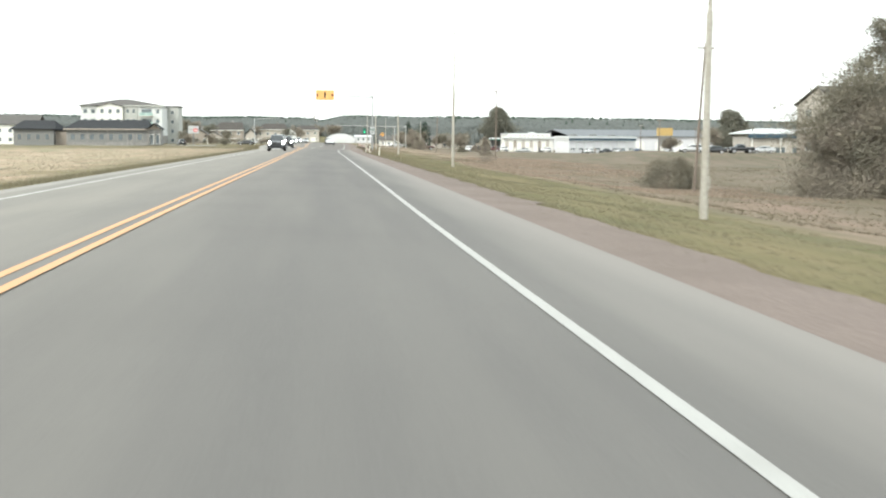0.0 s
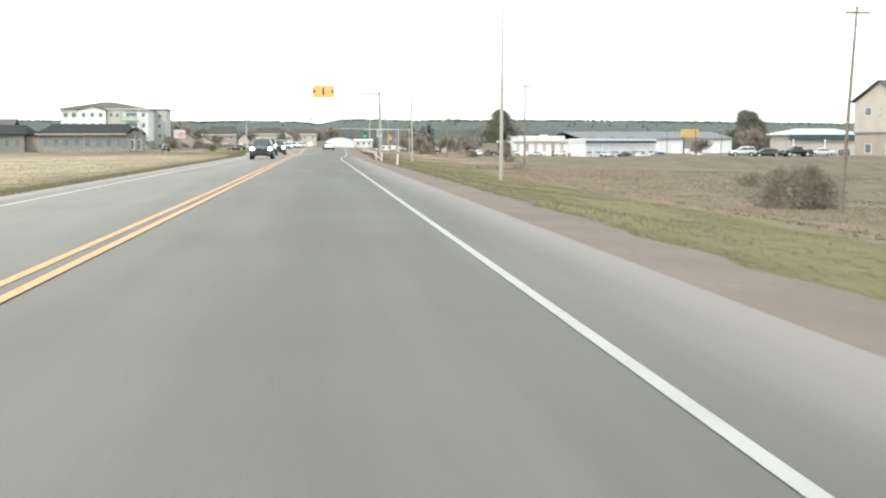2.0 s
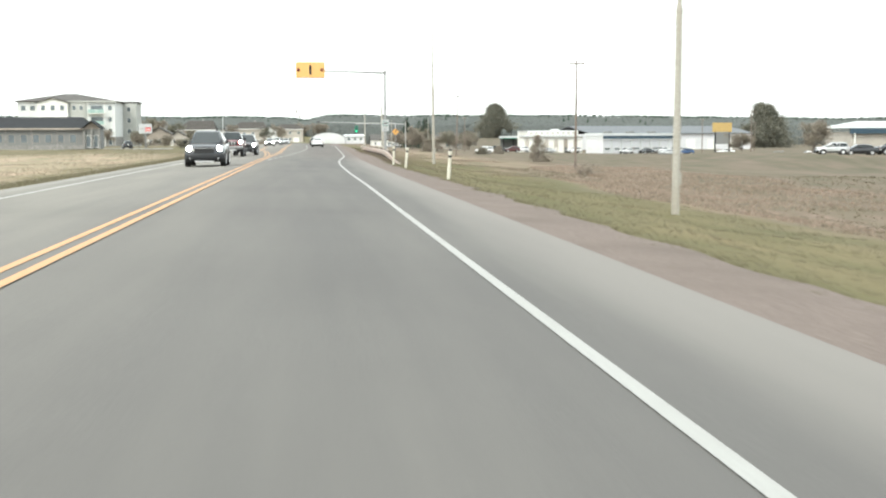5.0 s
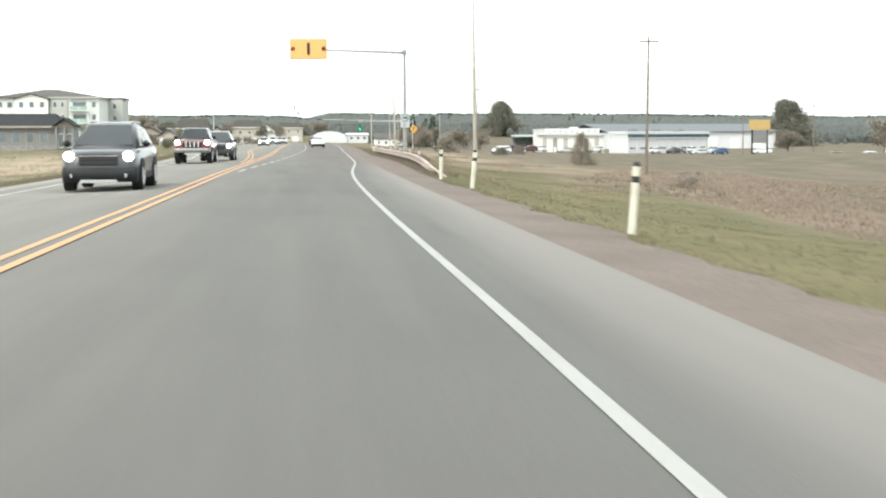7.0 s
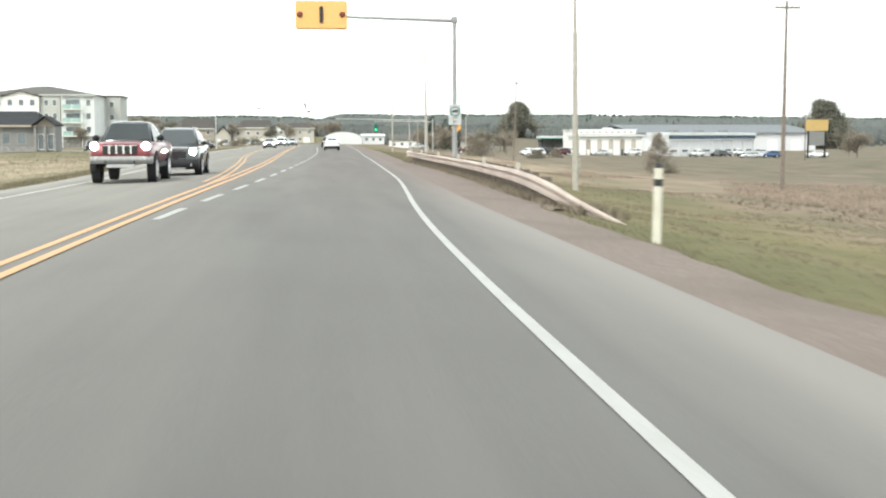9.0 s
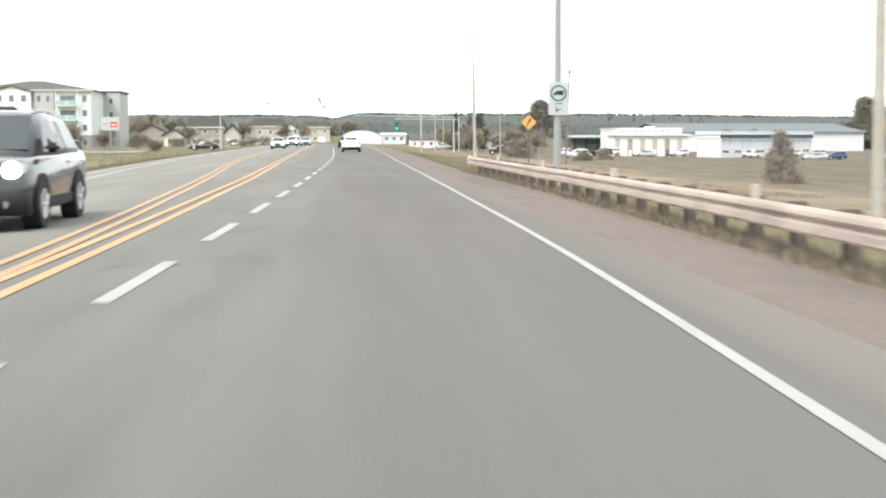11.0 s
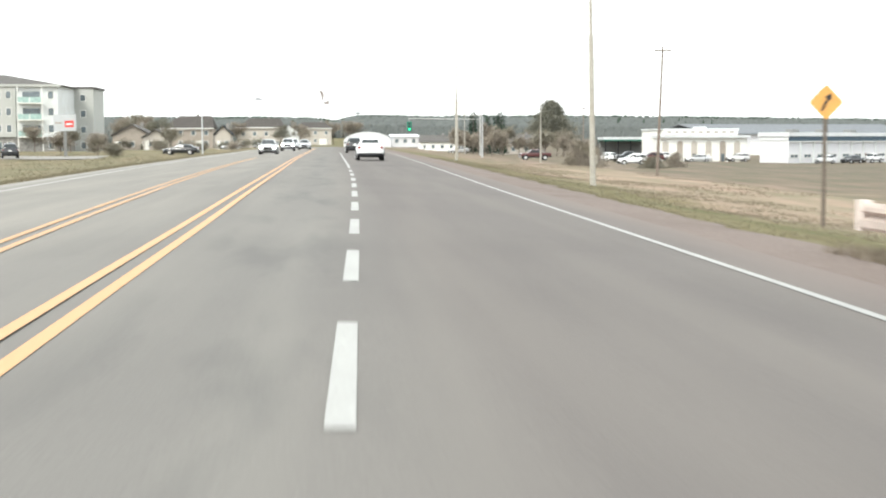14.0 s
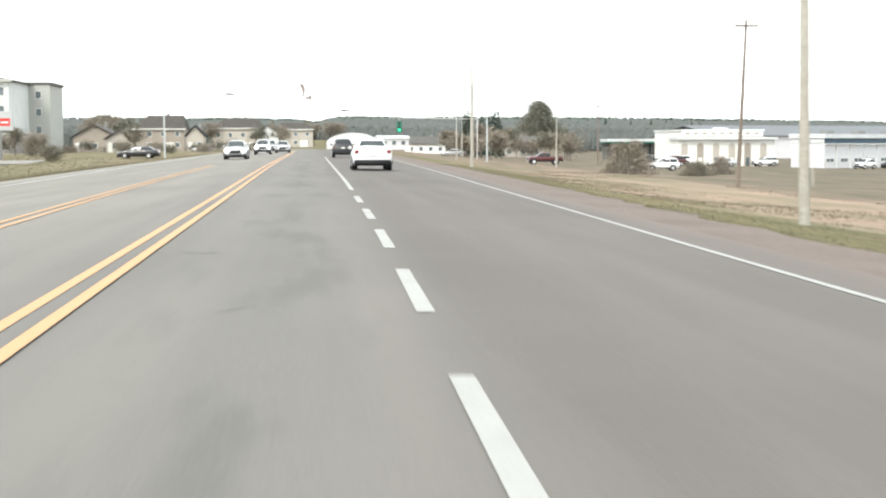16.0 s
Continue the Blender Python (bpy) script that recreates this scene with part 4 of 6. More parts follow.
def low_building():
    y, g = 350.0, -0.75
    t = thing("low_building", -50, y, g, "long low grey building with dark hip roofs and white-trimmed windows", "building")
    part("wall", boxed(-12.3, 8.2, 0, 16, 0, 4.15), SIDING_G, t)
    part("wall", boxed(-25.5, -15.5, 0, 15, 0, 4.1), SIDING_G, t)
    part("link_wall", boxed(-15.5, -12.3, 2.5, 14, 0, 3.8), SIDING_B, t)
    part("roof", hip_roof(-12.3, 8.2, 0, 16, 4.15, 2.35, 0.7, 2.6, end=2.0), SHINGLE, t, "dark shingle hip roof")
    part("roof", hip_roof(-25.5, -15.5, 0, 15, 4.1, 2.2, 0.7, 1.8), SHINGLE, t, "dark shingle hip roof")
    part("link_roof", boxed(-15.4, -12.4, 2.2, 14, 3.8, 4.1), SHINGLE, t)
    part("fascia", boxed(-12.98, 8.88, -0.76, -0.705, 4.05, 4.4), SIDING_B, t, "pale taupe fascia board")
    part("stone_base", boxed(-12.35, 8.2, -0.06, -0.004, 0, 1.0), STONE, t)
    for k in range(8):
        x = -11.4 + 2.4 * k
        window(t, x, x + 1.35, 1.4, 3.2, -0.004, trim=SIDING_B)
    for k in range(5):
        part("pilaster", boxed(-12.3 + 5.05 * k, -11.95 + 5.05 * k, -0.1, -0.064, 0, 4.05), STONE, t, "grey stone pilaster")
    for k in range(4):
        x = -24.6 + 2.3 * k
        window(t, x, x + 1.2, 1.4, 3.1, -0.004, trim=SIDING_B)
    part("entry_wing", boxed(8.204, 11.6, -0.6, 4, 0, 4.2), SIDING_G, t, "grey entry wing")
    part("wing_roof", gable_roof(8.2, 11.6, -1.4, 4, 4.2, 1.45, 0.3), SHINGLE, t, "dark gable roof over the entry")
    bm = bmesh.new()
    prism(bm, ((8.2, 4.2), (11.6, 4.2), (9.9, 5.6)), -0.6, -0.45)
    part("gable_wall", bm, SIDING_B, t)
    for k in range(3):
        x = 8.45 + 1.48 * k
        part("porch_column", boxed(x - 0.16, x + 0.16, -1.3, -1.0, 0, 4.15, 0.02), STONE, t, "grey stone porch column")
    for k in range(2):
        window(t, 8.7 + 1.5 * k, 9.7 + 1.5 * k, 0.5, 3.0, -0.604, trim=SIDING_W)


def apartment_building():
    y, g = 475.0, -1.2
    t = thing("apartment_building", -62, y, g, "four-storey apartment building, white siding over grey stone, dark hip roof", "apartment building")
    part("wall", boxed(-18.5, 9.2, 0, 17, 3.4, 13.6), SIDING_P, t, "pale grey siding wall")
    part("stone_base", boxed(-18.5, 9.2, -0.12, 17, 0, 3.4), STONE, t, "grey stone ground floor")
    part("gable_bay", boxed(-12.6, -4.0, -1.5, -0.004, 3.4, 13.3), SIDING_W, t, "white gabled bay")
    part("bay_base", boxed(-12.6, -4.0, -1.56, -0.124, 0, 3.4), STONE, t)
    part("stone_bay", boxed(-3.6, 1.0, -0.5, -0.004, 3.4, 13.4), SIDING_S, t, "grey clad bay")
    part("roof", hip_roof(-18.5, 9.2, 0, 17, 13.6, 2.3, 0.7, 12.8), SHINGLE_B, t, "dark shingle hip roof")
    part("gable_roof", gable_roof(-12.6, -4.0, -1.5, 7, 13.2, 1.4, 0.5), SHINGLE_B, t, "dark gable roof over the bay")
    bm = bmesh.new()
    prism(bm, ((-12.6, 13.3), (-4.0, 13.3), (-8.3, 14.55)), -1.45, -1.3)
    part("gable_wall", bm, SIDING_W, t)
    part("tower", boxed(6.4, 13.2, 17.004, 30, 0, 13.6), SIDING_S, t, "grey clad stair tower")
    part("tower_roof", boxed(6.1, 13.5, 16.9, 30.3, 13.6, 14.1), SHINGLE_B, t, "flat dark roof")
    part("eave_board", boxed(-4.2, 9.95, -0.76, -0.70, 13.4, 13.85), SIDING_S, t)
    for s in range(4):
        z = 0.9 + 3.35 * s
        for x in (-17.6, -15.0):
            window(t, x, x + 1.5, z, z + 1.6, -0.004 if s else -0.124)
        for x in (-11.6, -8.9, -6.2):
            window(t, x, x + 1.3, z, z + 1.6, -1.504 if s else -1.564)
        for x in (-2.9, -0.9):
            window(t, x, x + 1.1, z, z + 1.6, -0.504 if s else -0.124)
        window(t, 7.2, 8.4, z, z + 1.6, -0.004 if s else -0.124)
        for x in (7.6, 10.4):
            window(t, x, x + 1.2, z, z + 1.5, 17.0)
        if s:
            b = part("balcony", boxed(1.6, 6.4, -1.7, -0.004, z - 0.95, z - 0.75), SIDING_W, t, "white balcony with teal glass")
            part("glass_railing", boxed(1.65, 6.35, -1.7, -1.66, z - 0.72, z + 0.35), TEAL, b, "teal glass railing")
            for x in (1.6, 3.95, 6.3):
                part("baluster", boxed(x, x + 0.1, -1.72, -1.64, z - 0.75, z + 0.42), SIDING_W, b)
            part("patio_door", boxed(2.3, 5.7, -0.05, -0.006, z - 0.7, z + 1.5), PANE, t)
    for x in (1.55, 6.35):
        part("balcony_post", boxed(x, x + 0.16, -1.62, -1.46, 0, 13.4), SIDING_W, t)


def house(x, y, w, d, h, rise, wall, roof, across, label, turn=0.0, hips=None):
    g = ground_z(x, y) - 0.1
    t = thing("house", x, y, g, label, "house", "houses beyond the junction", turn)
    part("wall", boxed(-w / 2, w / 2, 0, d, 0, h), wall, t)
    if hips:
        part("roof", hip_roof(-w / 2, w / 2, 0, d, h, rise, 0.5, hips[0], 0.22, hips[1]), roof, t, "dark hip roof")
        part("garage_door", boxed(w * 0.12, w * 0.12 + 2.6, -0.05, -0.004, 0.05, 2.2), SIDING_W, t, "white garage door")
        part("fascia", boxed(-w / 2 - 0.5, w / 2 + 0.5, -0.56, -0.505, h - 0.02, h + 0.24), SIDING_W, t, "white fascia board")
    else:
        part("roof", gable_roof(-w / 2, w / 2, 0, d, h, rise, 0.5, 0.22, across), roof, t)
    if across:
        bm = bmesh.new()
        prism(bm, ((-w / 2, h), (w / 2, h), (0, h + rise - 0.02)), 0.05, 0.2)
        part("gable_wall", bm, wall, t)
    n = max(2, int(w / 3))
    for s in range(2 if h > 4.2 else 1):
        for k in range(n):
            cx = -w / 2 + w * (k + 0.5) / n
            window(t, cx - 0.6, cx + 0.6, 0.9 + 2.7 * s, 2.2 + 2.7 * s, -0.004)
    part("door", boxed(-w / 2 + 0.4, -w / 2 + 1.3, -0.05, -0.004, 0.05, 2.1), SIDING_W, t)
    part("chimney", boxed(w * 0.15, w * 0.15 + 0.7, d * 0.5, d * 0.5 + 0.7, h + rise * 0.4, h + rise + 0.7), STONE, t)
    return t


def white_gable_building():
    x, y = 100.9, 272.0
    g = ground_z(105, y - 4) - 0.4
    t = thing("tall_gabled_building", x, y, g, "tall cream gabled building with a brown roof and grey lower storey", "building", turn=-66.0)
    h = 8.5 - g
    part("wall", boxed(0, 12, 0, 26, 4.6, h), SIDING_C, t, "cream upper wall")
    part("lower_wall", boxed(0.1, 11.9, 0.1, 25.9, 0, 4.6), SIDING_B, t, "taupe lower storey")
    part("belt_course", boxed(-0.08, 12.08, -0.08, 26.08, 4.45, 4.75), SIDING_G, t, "dark belt course between the storeys")
    part("roof", gable_roof(0, 12, 0, 26, h, 3.7, 0.5, 0.3), SHINGLE_B, t, "dark brown shingle roof")
    bm = bmesh.new()
    prism(bm, ((0, h), (12, h), (6, h + 3.65)), 0.02, 0.2)
    part("gable_wall", bm, SIDING_C, t)
    for wx in (2.6, 7.6):
        window(t, wx, wx + 1.6, h - 2.4, h - 0.9, -0.004)
        window(t, wx, wx + 1.6, 0.9, 2.6, 0.096)
    for k in range(5):
        yy = 2.0 + 4.8 * k
        sash = part("side_window", boxed(12.004, 12.06, yy, yy + 1.7, h - 2.4, h - 0.9), SIDING_W, t)
        part("pane", boxed(12.055, 12.075, yy + 0.1, yy + 1.6, h - 2.3, h - 1.0), PANE, sash)
    part("downpipe", boxed(12.01, 12.14, 0.2, 0.33, 0, h), POLE_B, t)
    part("entry_roof", boxed(12.08, 14.2, 8, 16, 3.4, 3.7), ROOF_W, t, "pale porch roof")
    for yy in (8.2, 15.5):
        part("porch_post", boxed(13.8, 14.05, yy, yy + 0.25, 0, 3.4, 0.03), SIDING_W, t)


def store_row():
    """Pale commercial buildings across the meadow."""
    g = ground_z(75, 460) - 0.3
    z = 1.23 - g
    t = thing("office_building", 66.6, 460, g, "pale two-storey commercial building with a flat roof and brown arches", "store")
    part("wall", boxed(0, 14.8, 0, 19, 0, z + 2.0), SIDING_W, t, "pale two-storey wall")
    part("parapet", boxed(-0.2, 15.0, -0.2, 19.2, z + 2.0, z + 2.28), SIDING_P, t, "cream parapet")
    part("front_annexe", boxed(-2.2, 14.8, -6.1, -0.004, 0, z + 0.48), SIDING_W, t, "low pale front annexe")
    part("annexe_roof", boxed(-2.6, 15.2, -6.9, -0.21, z + 0.48, z + 0.92), ROOF_W, t, "pale overhanging roof")
    part("belt_course", boxed(-0.05, 14.85, -0.08, -0.004, z + 0.97, z + 1.08), SIDING_B, t)
    for k in range(9):
        window(t, 0.5 + 1.57 * k, 1.5 + 1.57 * k, z + 1.3, z + 1.8, -0.004, pane_mat=SIDING_B, trim=SIDING_P)
    for k in range(6):
        x = -1.8 + 2.8 * k
        bm = bmesh.new()
        top = z - 0.65
        prism(bm, [(x, 0.1), (x + 1.15, 0.1)] + [(x + 0.575 + 0.575 * math.cos(math.pi * j / 8), top + 0.5 * math.sin(math.pi * j / 8)) for j in range(9)], -6.19, -6.104)
        bmesh.ops.recalc_face_normals(bm, faces=bm.faces[:])
        arch = part("arch", bm, SIDING_B if k % 3 == 1 else SIDING_C, t, "taupe arched doorway")
        part("door_leaf", boxed(x + 0.25, x + 0.9, -6.22, -6.195, 0.1, 1.9), SIDING_W if k % 2 else PANE, arch)
    part("air_unit", boxed(8.3, 10.5, 7, 9.2, z + 2.28, z + 2.7), SIDING_P, t)
    g = ground_z(96, 442) - 0.3
    z = 1.23 - g
    t = thing("store_building", 83.6, 436.6, g, "long white store with a dark blue band under its roof", "store", turn=36.6)
    part("wall", boxed(0, 33.6, 0, 6.2, -1, z + 0.87), SIDING_V, t, "white store wall")
    part("fascia_band", boxed(-0.02, 33.75, -0.15, -0.004, z - 0.22, z + 0.65), BLUE, t, "dark blue fascia band")
    part("end_band", boxed(-0.12, -0.004, 0, 6.2, z - 0.1, z + 0.4), SIDING_P, t, "pale grey band on the end wall")
    part("parapet", boxed(-0.3, 33.9, -0.3, 6.5, z + 0.65, z + 1.35), ROOF_W, t, "pale parapet")
    part("soffit", boxed(-0.1, 33.7, -0.45, -0.16, z - 0.36, z - 0.22), SIDING_W, t)
    for k in range(8):
        x = 0.5 + 4.2 * k
        w = window(t, x, x + 2.4, 1.3, 2.05, -0.004, trim=SIDING_W)
        part("mullion", boxed(x + 1.16, x + 1.24, -0.06, -0.035, 1.38, 1.97), SIDING_W, w)
        part("pilaster", boxed(x + 2.9, x + 3.3, -0.22, -0.004, 0, z - 0.4), SIDING_P, t)
        if k in (2, 5):
            part("shop_door", boxed(x + 3.4, x + 4.15, -0.06, -0.004, 0, 2.1), BROWN, t)
    for k in range(2):
        yy = 0.8 + 2.9 * k
        part("end_window", boxed(-0.06, -0.004, yy, yy + 1.5, 1.3, 2.1), SIDING_P, t, "pale shuttered window")
    for k in range(3):
        part("roof_unit", boxed(4.4 + 9.6 * k, 6.4 + 9.6 * k, 2.2, 3.8, z + 1.35, z + 1.95), SIDING_G, t)
    g = ground_z(135, 590) - 0.3
    t = thing("warehouse", 112, 585, g, "large lavender-grey hall with a blue-grey metal roof", "warehouse", turn=12.0)
    part("wall", boxed(0, 70, 0, 40, 0, 6.4), SIDING_V, t)
    part("roof", gable_roof(0, 70, 0, 40, 6.4, 3.0, 0.8, 0.3, False), BLUE_R, t, "blue-grey metal roof")
    for k in range(7):
        part("garage_door", boxed(3 + 9.5 * k, 7 + 9.5 * k, -0.06, -0.004, 0.1, 4.2), SIDING_W, t)


def blue_canopy_store():
    x, y = 110, 331
    g = ground_z(x, y) - 0.2
    t = thing("canopy_store", x, y, g, "low store with pale roof and dark blue fascia", "store")
    part("wall", boxed(0.8, 17, 2, 16, 0, 5.6), SIDING_C, t)
    part("fascia", boxed(0.3, 17.5, 1.2, 1.8, 5.2, 6.3), BLUE, t, "dark blue fascia")
    part("roof", hip_roof(0.8, 17, 2, 16, 6.3, 1.2, 0.8, 4.5), ROOF_W, t, "pale metal roof")
    for k in range(3):
        window(t, 2 + 5 * k, 5.2 + 5 * k, 0.9, 3.0, 1.996)
    for k in range(3):
        part("canopy_post", boxed(1 + 7.5 * k, 1.25 + 7.5 * k, 0.9, 1.15, 0, 5.25), SIDING_W, t)


def long_canopy():
    x, y = 71.0, 541
    g = ground_z(x + 7, y) - 0.2
    t = thing("open_canopy", x, y, g, "long low open canopy with a white roof on dark posts", "canopy")
    z = 1.23 - g
    part("roof", boxed(0, 14.5, 0, 8, z + 0.2, z + 0.85, 0.03), ROOF_W, t, "white flat roof")
    part("soffit", boxed(0.15, 14.35, 0.1, 7.9, z - 0.15, z + 0.19), SIGN_G, t, "dark green soffit")
    part("back_wall", boxed(0.4, 14.1, 7.5, 7.8, 0, z - 0.16), SIDING_G, t)
    for k in range(5):
        part("post", boxed(0.5 + 3.3 * k, 0.75 + 3.3 * k, 0.4, 0.65, 0, z - 0.16), TRIMD, t)


def yellow_pylon():
    x, y = 109, 411
    g = ground_z(x, y) - 0.2
    t = thing("pylon_sign", x, y, g, "big yellow pylon sign on two dark posts", "sign")
    z = -g
    for px in (-2.0, 1.7):
        part("post", boxed(px, px + 0.3, -0.15, 0.15, 0, z + 2.8), TRIMD, t)
    part("sign_panel", boxed(-2.55, 2.5, -0.25, 0.25, z + 2.7, z + 5.1, 0.05), material("pylon_yellow", (0.44, 0.31, 0.12), rough=0.45, vary=0.05, grain=3, stain=0.5, bump=0.0), t, "yellow sign panel")
    part("lower_panel", boxed(-1.7, 1.7, -0.12, 0.12, z - 0.4, z + 2.6), SIDING_G, t, "dark grey lower panel")


def red_white_sign():
    x, y = -33.2, 381
    g = ground_z(x, y) - 0.2
    t = thing("roadside_sign", x, y, g, "white roadside sign board with a red square on a post", "sign")
    z = 3.7 - g
    part("post", boxed(-0.2, 0.2, -0.1, 0.1, 0, z - 0.9), SIDING_G, t)
    board = part("board", boxed(-1.45, 1.45, -0.14, 0.14, z - 1.05, z + 1.1, 0.03), PLATE_W, t)
    part("red_square", boxed(0.0, 1.15, -0.16, -0.145, z - 0.55, z + 0.3), SIGN_R, board, "red printed square")
    part("legend_bar", boxed(0.15, 1.0, -0.175, -0.163, z - 0.25, z - 0.05), SIGN_W, board)
    part("legend_bar", boxed(-1.25, -0.35, -0.16, -0.145, z - 0.1, z + 0.1), SIDING_B, board)


def arched_hall():
    x, y = 9.6, 500
    g = ground_z(x, y) - 0.1
    t = thing("arched_hall", x, y, g, "white arched hall with a curved roof", "hall")
    z = 3.2 - g
    out = [(-5.2, 0)] + [(-5.2 * math.cos(math.pi * k / 16), (z - 2.2) + 2.2 * math.sin(math.pi * k / 16)) for k in range(17)] + [(5.2, 0)]
    part("shell", prism(bmesh.new(), out, 0, 26), SIDING_V, t, "white curved shell")
    for k in range(5):
        rib = [(-5.26 * math.cos(math.pi * j / 16), (z - 2.2) + 2.26 * math.sin(math.pi * j / 16)) for j in range(17)] + [(5.2 * math.cos(math.pi * j / 16), (z - 2.2) + 2.2 * math.sin(math.pi * j / 16)) for j in range(17)]
        part("rib", prism(bmesh.new(), rib, 0.3 + 6.2 * k, 0.45 + 6.2 * k), SIDING_P, t)
    part("door", boxed(-1.3, 1.3, -0.06, -0.004, 0, 2.3), SIDING_P, t)
    part("side_shed", boxed(5.4, 11.4, 2, 18, 0, z - 1.15), SIDING_V, t, "pale lilac side shed")
    part("shed_roof", gable_roof(5.4, 11.4, 2, 18, z - 1.15, 0.5, 0.3, 0.2, False), ROOF_W, t)
    for k in range(3):
        window(t, 6.0 + 1.9 * k, 7.0 + 1.9 * k, 0.9, 1.9, 1.996)


low_building()
apartment_building()
house(-36.6, 560, 13.4, 11, 5.3, 3.3, SIDING_B, SHINGLE_H, False, "taupe two-storey house with a dark hip roof", hips=(4.8, 1.0))
house(-19.5, 600, 13.4, 11, 5.9, 2.7, SIDING_C, SHINGLE_H, False, "cream two-storey house with a dark hip roof", hips=(3.9, 1.6))
house(-13.4, 664, 7.4, 11, 4.6, 2.6, SIDING_P, SHINGLE_B, True, "pale grey gabled house with a brown roof")
house(-4.3, 668, 11.2, 12, 5.6, 2.2, SIDING_C, SHINGLE_H, False, "cream house with a dark hip roof beyond the junction", hips=(1.5, 2.8))
house(-26.0, 545, 3.9, 8, 3.5, 2.4, SIDING_C, SHINGLE, True, "narrow cream gabled house with a dark roof")
house(-45, 520, 9, 9, 3.4, 2.6, SIDING_B, SHINGLE_B, True, "taupe bungalow with a brown gable roof")
house(-37.6, 505, 5.5, 7, 2.7, 1.8, SIDING_C, SHINGLE_B, True, "small cream garage with a brown roof")
house(-92, 420, 16, 12, 6.0, 3.0, SIDING_W, SHINGLE_B, False, "white house with a brown roof")
house(52, 560, 14, 10, 3.2, 2.0, SIDING_C, SHINGLE_B, False, "pale bungalow among bare trees")
house(36, 640, 12, 9, 3.0, 2.2, SIDING_W, SHINGLE_B, False, "white bungalow with a brown roof")
white_gable_building()
store_row()
blue_canopy_store()
long_canopy()
yellow_pylon()
red_white_sign()
arched_hall()


# ---- vehicles ----
# sections: y, half width and height of the sill, of the waist, of the shoulder
SHAPES = {
    "sedan": dict(
        body=((-2.45, .70, .44, .82, .66, .74, .98), (-2.36, .78, .30, .89, .64, .82, 1.06), (-1.5, .84, .22, .92, .62, .86, 1.05), (0, .84, .20, .92, .62, .87, .98), (1.0, .84, .20, .92, .62, .86, .95), (1.75, .83, .22, .91, .6, .80, .88), (2.2, .78, .24, .85, .55, .72, .80), (2.42, .62, .30, .68, .48, .58, .70)),
        cabin=((-1.92, .76, 1.0, .68, 1.06), (-1.3, .80, .99, .56, 1.41), (-.3, .82, .98, .59, 1.47), (.3, .82, .97, .57, 1.44), (1.25, .76, .94, .70, .97)), axles=(-1.42, 1.42), r=.33, sill=.28),
    "suv": dict(
        body=((-2.12, .72, .50, .82, .74, .78, 1.0), (-2.02, .80, .36, .88, .72, .84, 1.08), (-1.2, .83, .28, .90, .7, .86, 1.06), (0, .83, .26, .90, .7, .86, 1.04), (1.0, .83, .26, .90, .7, .84, 1.02), (1.55, .82, .28, .89, .68, .79, .98), (1.95, .79, .30, .85, .62, .74, .93), (2.16, .66, .36, .72, .56, .64, .84)),
        cabin=((-2.02, .78, 1.04, .68, 1.12), (-1.75, .81, 1.04, .60, 1.55), (-.5, .82, 1.03, .60, 1.64), (.05, .82, 1.03, .58, 1.60), (1.1, .76, 1.01, .70, 1.04)), axles=(-1.26, 1.28), r=.35, sill=.36),
    "pickup": dict(
        body=((-2.62, .78, .72, .86, .9, .84, 1.18), (-2.55, .84, .64, .90, .89, .88, 1.2), (-1.0, .84, .62, .91, .89, .88, 1.2), (0.3, .84, .60, .91, .89, .88, 1.2), (1.2, .84, .60, .91, .89, .86, 1.2), (1.9, .84, .62, .90, .87, .82, 1.18), (2.35, .82, .66, .87, .84, .79, 1.15), (2.55, .74, .70, .79, .84, .72, 1.09)),
        cabin=((-.85, .82, 1.18, .76, 1.22), (-.7, .83, 1.18, .61, 1.72), (.1, .83, 1.18, .61, 1.79), (.5, .83, 1.18, .59, 1.76), (1.15, .79, 1.17, .70, 1.21)), axles=(-1.6, 1.6), r=.42, sill=.52),
}


def loft(bm, rings):
    vs = [[bm.verts.new(p) for p in r] for r in rings]
    n = len(vs[0])
    for a, b in zip(vs[:-1], vs[1:]):
        for i in range(n):
            bm.faces.new((a[i], a[(i + 1) % n], b[(i + 1) % n], b[i]))
    bm.faces.new(vs[0][::-1])
    bm.faces.new(vs[-1])
    return bm


def slab(bm, pts, thick):
    """A thin panel on four corners, proud of them by its thickness."""
    p = [Vector(q) for q in pts]
    n = (p[1] - p[0]).cross(p[3] - p[0]).normalized() * thick
    a = [bm.verts.new(q - n * 0.5) for q in p]
    b = [bm.verts.new(q + n) for q in p]
    bm.faces.new(a[::-1])
    bm.faces.new(b)
    for i in range(4):
        bm.faces.new((a[i], a[(i + 1) % 4], b[(i + 1) % 4], b[i]))
    return bm


def lerp(a, b, t):
    return tuple(p + (q - p) * t for p, q in zip(a, b))


def half_ring(bm, x0, x1, cy, cz, r0, r1, n=14):
    """An arch over a wheel: a flat half ring drawn out along x."""
    rows = []
    for k in range(n + 1):
        a = -0.15 + (math.pi + 0.3) * k / n
        c, s = math.cos(a), math.sin(a)
        rows.append([bm.verts.new(p) for p in ((x0, cy + r0 * c, cz + r0 * s), (x1, cy + r0 * c, cz + r0 * s), (x1, cy + r1 * c, cz + r1 * s), (x0, cy + r1 * c, cz + r1 * s))])
    for a, b in zip(rows[:-1], rows[1:]):
        for i in range(4):
            bm.faces.new((a[i], a[(i + 1) % 4], b[(i + 1) % 4], b[i]))
    bm.faces.new(rows[0][::-1])
    bm.faces.new(rows[-1])
    return bm


